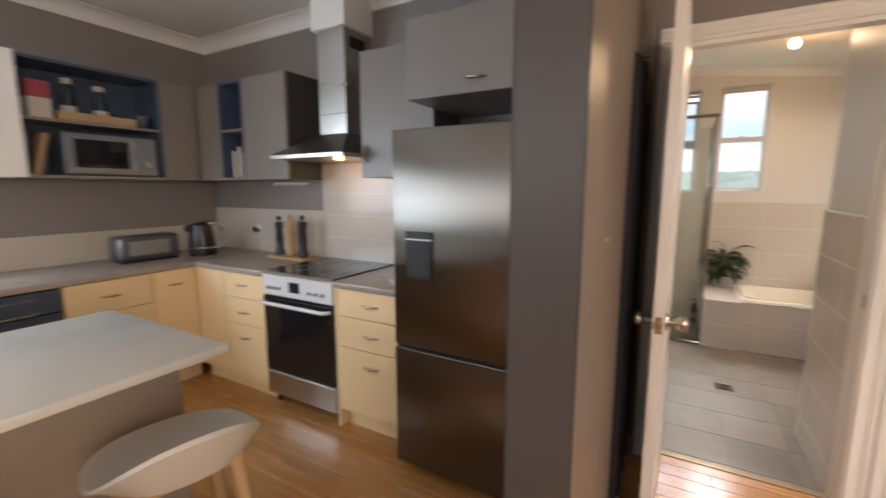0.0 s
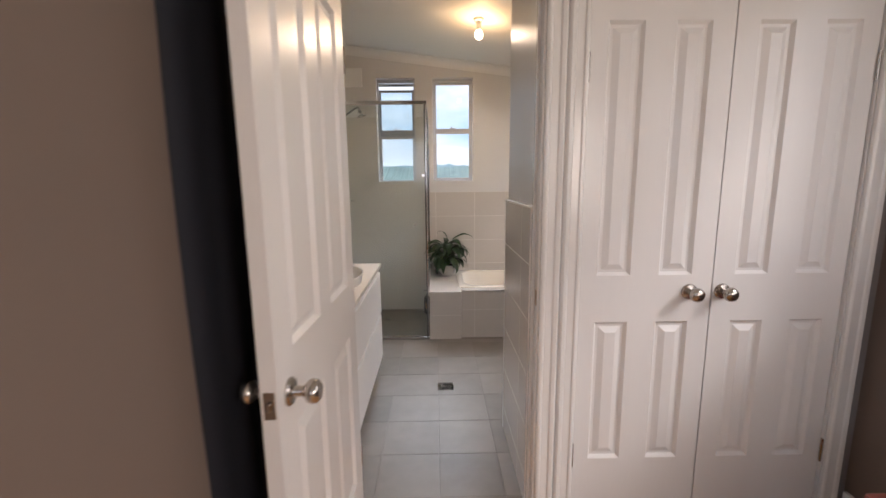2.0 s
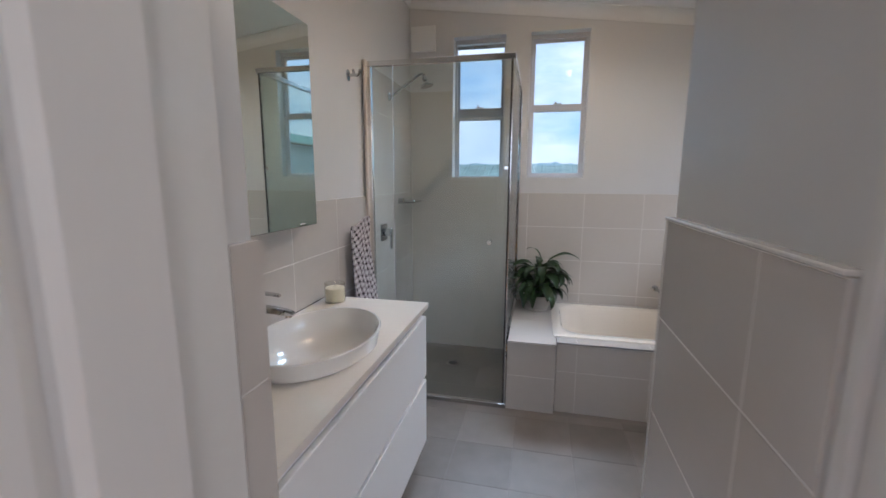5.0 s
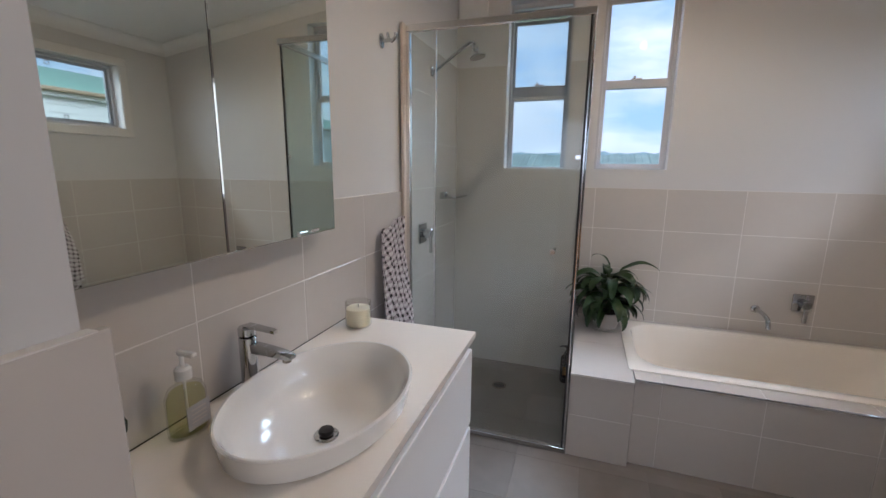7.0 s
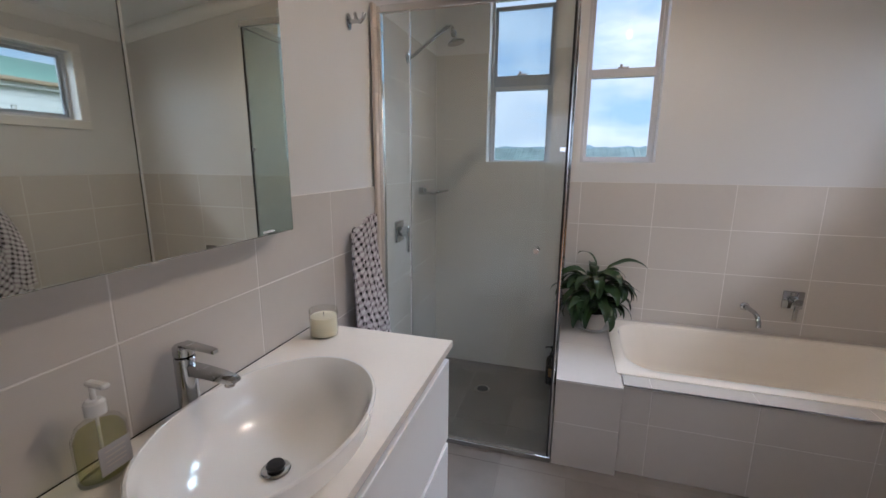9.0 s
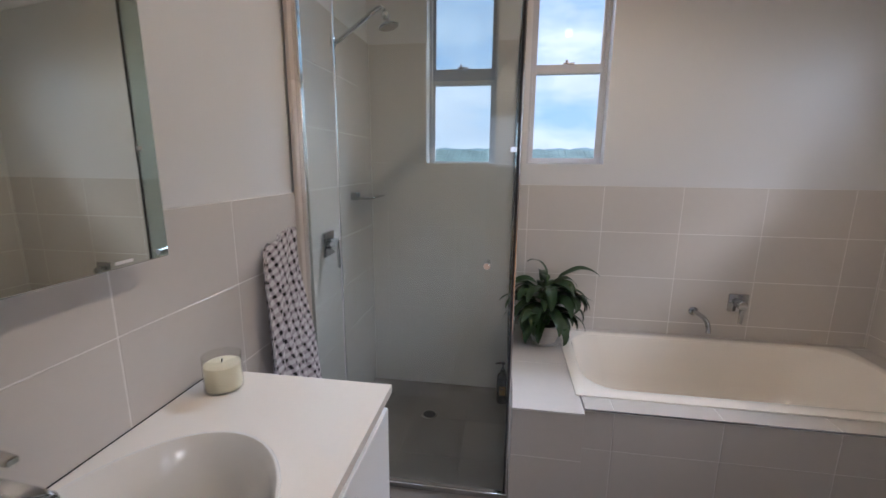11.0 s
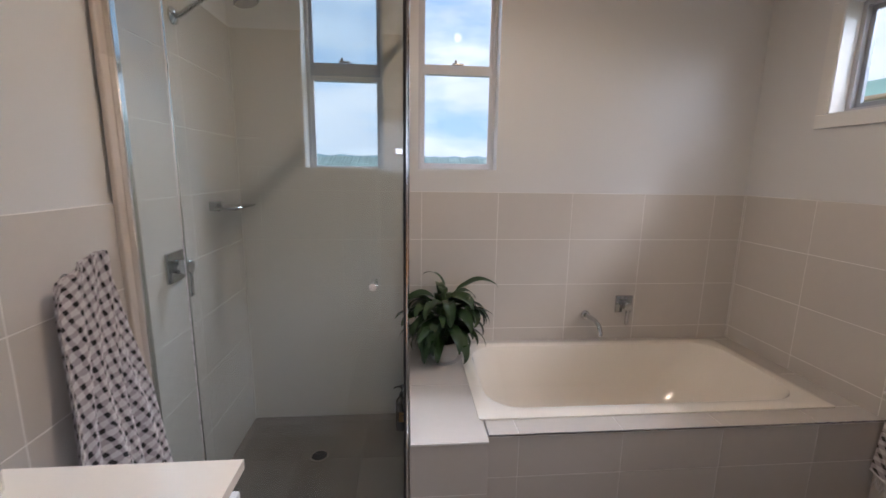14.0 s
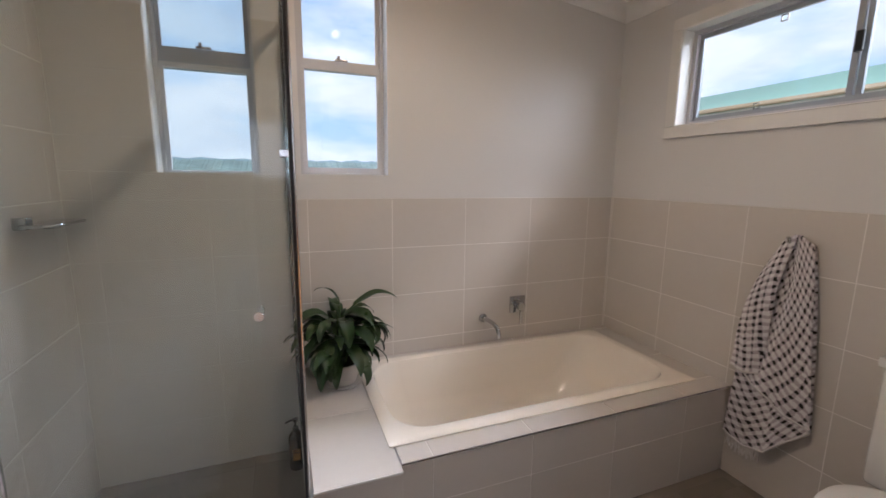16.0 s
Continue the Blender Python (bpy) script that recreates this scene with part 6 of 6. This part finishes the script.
part("pump_head", box(c[0] - 0.008, c[0] + 0.04, c[1] - 0.008, c[1] + 0.008, VZ + 0.18, VZ + 0.19, 0.003), M_TRIM, dp)
part("paper_label", box(c[0] + 0.0335, c[0] + 0.0343, c[1] - 0.028, c[1] + 0.028, VZ + 0.02, VZ + 0.075), surf("grey_label", (0.45, 0.43, 0.42), 0.6), dp)
for z in (0.062, 0.052, 0.042, 0.034):
    part("print_line", box(c[0] + 0.0344, c[0] + 0.0347, c[1] - 0.018, c[1] + 0.018, VZ + z, VZ + z + 0.003), M_CARD, dp)

sb2 = thing("soap_bottle", (0.452, 5.31, 0.002), "dark brown pump bottle with an amber label", "bottle")
c = (0.452, 5.31, 0.0022)
part("bottle", lathe([(0, 0), (0.031, 0), (0.034, 0.004), (0.034, 0.155), (0.031, 0.168), (0.02, 0.182), (0.014, 0.19), (0, 0.191)], c), surf("brown_bottle", (0.016, 0.011, 0.009), 0.15, var=0.1, bump=0), sb2, smooth=True)
part("paper_label", box(0.436, 0.468, 5.2752, 5.2757, 0.06, 0.115), surf("amber_label", (0.34, 0.17, 0.05), 0.6), sb2)
part("label_text", box(0.44, 0.464, 5.2748, 5.2751, 0.095, 0.099), M_BLACK, sb2)
part("pump", lathe([(0, 0.1915), (0.015, 0.1915), (0.0145, 0.207), (0.005, 0.212), (0.005, 0.236), (0.012, 0.238), (0.012, 0.249), (0, 0.25)], c), M_BLACK, sb2, smooth=True)
part("pump_spout", tube([(0.45, 5.31, 0.246), (0.425, 5.306, 0.247), (0.408, 5.303, 0.241)], 0.005, 10), M_BLACK, sb2, smooth=True)

# toilet
M_PORC = surf("toilet_ceramic", (0.78, 0.76, 0.73), 0.1, var=0.02, bump=0, coat=0.5)
wc = thing("toilet", (2.05, 3.85, 0), "white ceramic toilet with cistern, lid closed", "toilet")


def egg(cx, cy, a, b, z, front=1.25, seg=36):
    return [(cx + (-a * front if math.cos(t) > 0 else a * 0.8) * abs(math.cos(t)), cy + b * math.sin(t), z) for t in (2 * math.pi * i / seg for i in range(seg))]


part("pan", loft([egg(2.0, 3.85, 0.16, 0.12, 0.001), egg(2.0, 3.85, 0.165, 0.125, 0.06), egg(1.99, 3.85, 0.18, 0.14, 0.2), egg(1.98, 3.85, 0.22, 0.18, 0.36), egg(1.98, 3.85, 0.225, 0.185, 0.40)]), M_PORC, wc, smooth=True)
part("seat", loft([egg(1.98, 3.85, 0.225, 0.187, 0.4015), egg(1.98, 3.85, 0.228, 0.19, 0.405), egg(1.98, 3.85, 0.228, 0.19, 0.418), egg(1.98, 3.85, 0.224, 0.186, 0.421)]), M_PORC, wc, smooth=True)
part("lid", loft([egg(1.98, 3.85, 0.226, 0.188, 0.4225), egg(1.98, 3.85, 0.228, 0.19, 0.427), egg(1.98, 3.85, 0.226, 0.188, 0.438), egg(1.98, 3.85, 0.2, 0.165, 0.445)]), M_PORC, wc, smooth=True)
part("cistern", box(2.17, 2.358, 3.655, 4.045, 0.40, 0.80, 0.02, 3), M_PORC, wc, smooth=True)
part("cistern_lid", box(2.16, 2.359, 3.645, 4.055, 0.8005, 0.835, 0.01, 2), M_PORC, wc, smooth=True)
part("flush_button", lathe([(0, 0), (0.022, 0), (0.02, 0.005), (0, 0.006)], (2.26, 3.85, 0.8352)), M_CHROME, wc, smooth=True)
part("trapway", box(2.1, 2.34, 3.74, 3.96, 0.0, 0.399, 0.02, 2), M_PORC, wc, smooth=True)

# neighbouring house seen over the window sill
hs = thing("house", (11, 9, -0.9), "low weatherboard house with a green metal roof", "house")
M_WB = surf("white_weatherboard", (0.74, 0.72, 0.68), 0.7, var=0.05)
M_ROOF = surf("green_metal_roof", (0.22, 0.40, 0.30), 0.5, var=0.08, scale=0.8)
part("wall", box(9.3, 15, -4, 26, -0.9, 2.719), M_WB, hs)
for i in range(12):
    part("weatherboard", box(9.288, 9.299, -4, 26, 2.72 - (i + 1) * 0.16, 2.715 - i * 0.16, 0.004), M_WB, hs)
part("gutter", box(8.95, 9.1, -4.2, 26.2, 2.79, 2.87, 0.02), surf("tan_gutter", (0.36, 0.25, 0.15), 0.5), hs)
part("soffit", box(9.1, 9.4, -4.2, 26.2, 2.72, 2.79), M_WB, hs)
bm = bmesh.new()
a = [bm.verts.new(p) for p in ((9.0, -4.3, 2.86), (12.0, -4.3, 3.76), (15.2, -4.3, 2.86), (9.0, 26.3, 2.86), (12.0, 26.3, 3.76), (15.2, 26.3, 2.86))]
for f in ((0, 1, 4, 3), (1, 2, 5, 4), (0, 2, 1), (3, 4, 5), (0, 3, 5, 2)):
    bm.faces.new([a[i] for i in f])
part("roof", bm, M_ROOF, hs)

# ---- tiles and boards: the pieces ----
_tiles = {}


def tile_mesh(w, h, axis, mat, thick=0.010, bevel=0.0012):
    """A shared, bevelled tile centred on its back face; its face looks along axis."""
    key = (round(w, 3), round(h, 3), axis, mat.name, thick)
    if key not in _tiles:
        bm = bmesh.new()
        base = [bm.verts.new((x * w / 2, y * h / 2, 0)) for x, y in ((-1, -1), (1, -1), (1, 1), (-1, 1))]
        side = [bm.verts.new((x * w / 2, y * h / 2, thick - bevel)) for x, y in ((-1, -1), (1, -1), (1, 1), (-1, 1))]
        face = [bm.verts.new((x * (w / 2 - bevel), y * (h / 2 - bevel), thick)) for x, y in ((-1, -1), (1, -1), (1, 1), (-1, 1))]
        for a, b in ((base, side), (side, face)):
            for i in range(4):
                bm.faces.new((a[i], a[(i + 1) % 4], b[(i + 1) % 4], b[i]))
        bm.faces.new(face)
        turn = {"-y": pose(0, 0, 0, 90), "+y": pose(0, 0, 0, 90, 0, 180), "+x": pose(0, 0, 0, 90, 0, 90), "-x": pose(0, 0, 0, 90, 0, -90), "+z": Matrix()}[axis]
        bm.transform(turn)
        _tiles[key] = mesh_of("tile", bm, mat)
    return _tiles[key]


def lay(parent, axis, at, us, vs, mat, gap=0.0028, thick=0.010, skip=None, name="tile", jitter=0.0):
    """Tiles between the lines us and vs on the plane at, as pieces of parent."""
    rng = random.Random(len(_tiles) + 5)
    for u0, u1 in zip(us, us[1:]):
        for v0, v1 in zip(vs, vs[1:]):
            w, h = u1 - u0 - gap, v1 - v0 - gap
            if w < 0.008 or h < 0.008 or (skip and skip(u0, u1, v0, v1)):
                continue
            u, v, d = (u0 + u1) / 2, (v0 + v1) / 2, at + rng.uniform(-jitter, jitter)
            ob = new(name, tile_mesh(w, h, axis, mat, thick))
            ob.location = {"y": (u, d, v), "x": (d, u, v), "z": (u, v, d)}[axis[1]]
            ob.parent = parent


def lines(a, b, start, pitch):
    k = math.ceil((a - start) / pitch + 0.02)
    out = [a]
    while start + k * pitch < b - 0.005:
        out.append(start + k * pitch)
        k += 1
    return out + [b]


PW, PH = 0.407, 0.2525
ROWS_LOW = [0.0] + [PH * i for i in range(1, 6)]
ROWS_SHOWER = [0.0] + [PH * i for i in range(1, 9)]
# grout beds
for nm, b, p in (("grout_bed", (WEST, WEST + 0.0113, 2.83, SH_Y, 0, 1.262), wall_west), ("grout_bed", (WEST, WEST + 0.0113, SH_Y, FAR, 0, 2.02), wall_west), ("grout_bed", (WEST + 0.0113, SH_X, FAR - 0.0113, FAR, 0, 1.377), wall_far),
                 ("grout_bed", (SH_X, EAST, FAR - 0.0113, FAR, 0, 1.262), wall_far), ("grout_bed", (EAST - 0.0113, EAST, 3.21, FAR - 0.0113, 0, 1.262), wall_east), ("grout_bed", (0.163, 0.1743, 2.752, 2.822, 0, 1.262), nib_l),
                 ("grout_bed", (0.9187, 0.93, 2.653, 3.212, 0, 1.276), nib_r), ("grout_bed", (WEST + 0.0113, -0.032, FAR - 0.0113, FAR, 1.377, 2.02), wall_far), ("grout_bed", (0.36, SH_X, FAR - 0.0113, FAR, 1.377, 2.02), wall_far)):
    part(nm, box(*b), M_SHGROUT if b[3] > SH_Y + 0.1 and b[1] < SH_X + 0.01 else M_GROUT, p)
lay(wall_west, "+x", WEST + 0.002, lines(2.83, SH_Y, 2.938, PW), ROWS_LOW, M_TILE)
lay(wall_west, "+x", WEST + 0.002, lines(SH_Y, FAR - 0.012, 2.938, PW), ROWS_SHOWER, M_TILE)
lay(wall_far, "-y", FAR - 0.002, lines(WEST + 0.012, SH_X, 0.145, PW), [r for r in ROWS_SHOWER if r < 1.3] + [1.377], M_TILE)
for a, b in ((WEST + 0.012, -0.032), (0.36, SH_X)):
    lay(wall_far, "-y", FAR - 0.002, [a, b], [1.377] + ROWS_SHOWER[6:], M_TILE)
lay(wall_far, "-y", FAR - 0.002, lines(SH_X + 0.001, EAST - 0.012, 0.555, PW), ROWS_LOW, M_TILE)
lay(wall_east, "-x", EAST - 0.002, lines(3.21, FAR - 0.012, 4.225, PW), ROWS_LOW, M_TILE)
lay(nib_l, "+x", 0.165, [2.752, 2.832], ROWS_LOW, M_TILE)
lay(nib_r, "-x", 0.928, lines(2.653, 3.222, 3.222 - PW, PW), [0.0, 0.13, 0.36, 0.59, 0.822, 1.052, 1.276], M_TILE)
setting("trim_tile_cap", box(0.912, 0.932, 2.653, 3.222, 1.277, 1.284, 0.002), M_TRIM, "white tile cap strip", "tile trim")
setting("trim_tile_end", box(0.916, 0.93, 3.2225, 3.228, 0, 1.275, 0.001), M_TRIM, "white tile edge strip", "tile trim")
# bath surround
lay(hob, "-y", 4.612, lines(0.771, EAST - 0.012, 0.886, 0.397), [0.0, 0.255, HOB - 0.009], M_TILE)
lay(hob, "+z", HOB - 0.010, lines(0.776, EAST - 0.012, 0.886, 0.397), [4.602, TY0 + 0.01], M_TILE)
lay(hob, "+z", HOB - 0.010, lines(0.776, EAST - 0.012, 0.886, 0.397), [TY1 - 0.01, FAR - 0.012], M_TILE)
lay(hob, "+z", HOB - 0.010, [TX1 - 0.008, EAST - 0.012], [TY0 + 0.01, 4.99, TY1 - 0.01], M_TILE)
lay(plinth, "-y", 4.578, [0.488, 0.768], [0.0, 0.217, HOB - 0.009], M_TILE)
lay(plinth, "+x", 0.757, [4.568, 4.602], [0.0, 0.217, HOB - 0.009], M_TILE)
lay(plinth, "+z", HOB - 0.010, [0.488, 0.770], [4.568, 4.975, 5.38, FAR - 0.012], M_TILE)
# floors
lay(bath_floor, "+z", -0.010, lines(WEST + 0.012, EAST - 0.012, 0.2625, 0.2935), lines(2.677, SH_Y - 0.015, 2.995, 0.2985), M_FTILE, gap=0.0022,
    skip=lambda a, b, c, d: (c < 2.9 and (b < 0.17 or a > 0.92)) or (d < 3.2 and a > 0.93))
base = bpy.data.objects["shower_base"]
lay(base, "+z", -0.0085, lines(WEST + 0.012, SH_X - 0.004, 0.2625, 0.2935), lines(SH_Y + 0.016, FAR - 0.012, 4.786, 0.2985), M_FTILE)
rng = random.Random(4)
# timber strips, the nearest as pieces
rest = bmesh.new()
y, k = -2.98, 0
while y < 2.63:
    y2 = min(y + 0.088, 2.634)
    x = -3.4 - rng.uniform(0, 1.2)
    while x < 2.25:
        x2 = x + rng.uniform(0.9, 1.8)
        a, b = max(x, -3.4), min(x2, 2.25)
        if b - a > 0.02:
            if y > 0.1 and b > -2.9 and a < 2.3 and k < 300:
                k += 1
                ob = new("floor_board", tile_mesh(b - a - 0.001, y2 - y - 0.0012, "+z", M_BOARD, 0.014, 0.0008))
                ob.location = ((a + b) / 2, (y + y2) / 2, -0.014)
                ob.parent = floor
            else:
                grow(rest, a, b - 0.001, y, y2 - 0.0012, -0.014, 0.0)
        x = x2
    y = y2
tagged(part("floor_boards", rest, M_BOARD, floor), kind="stuff")
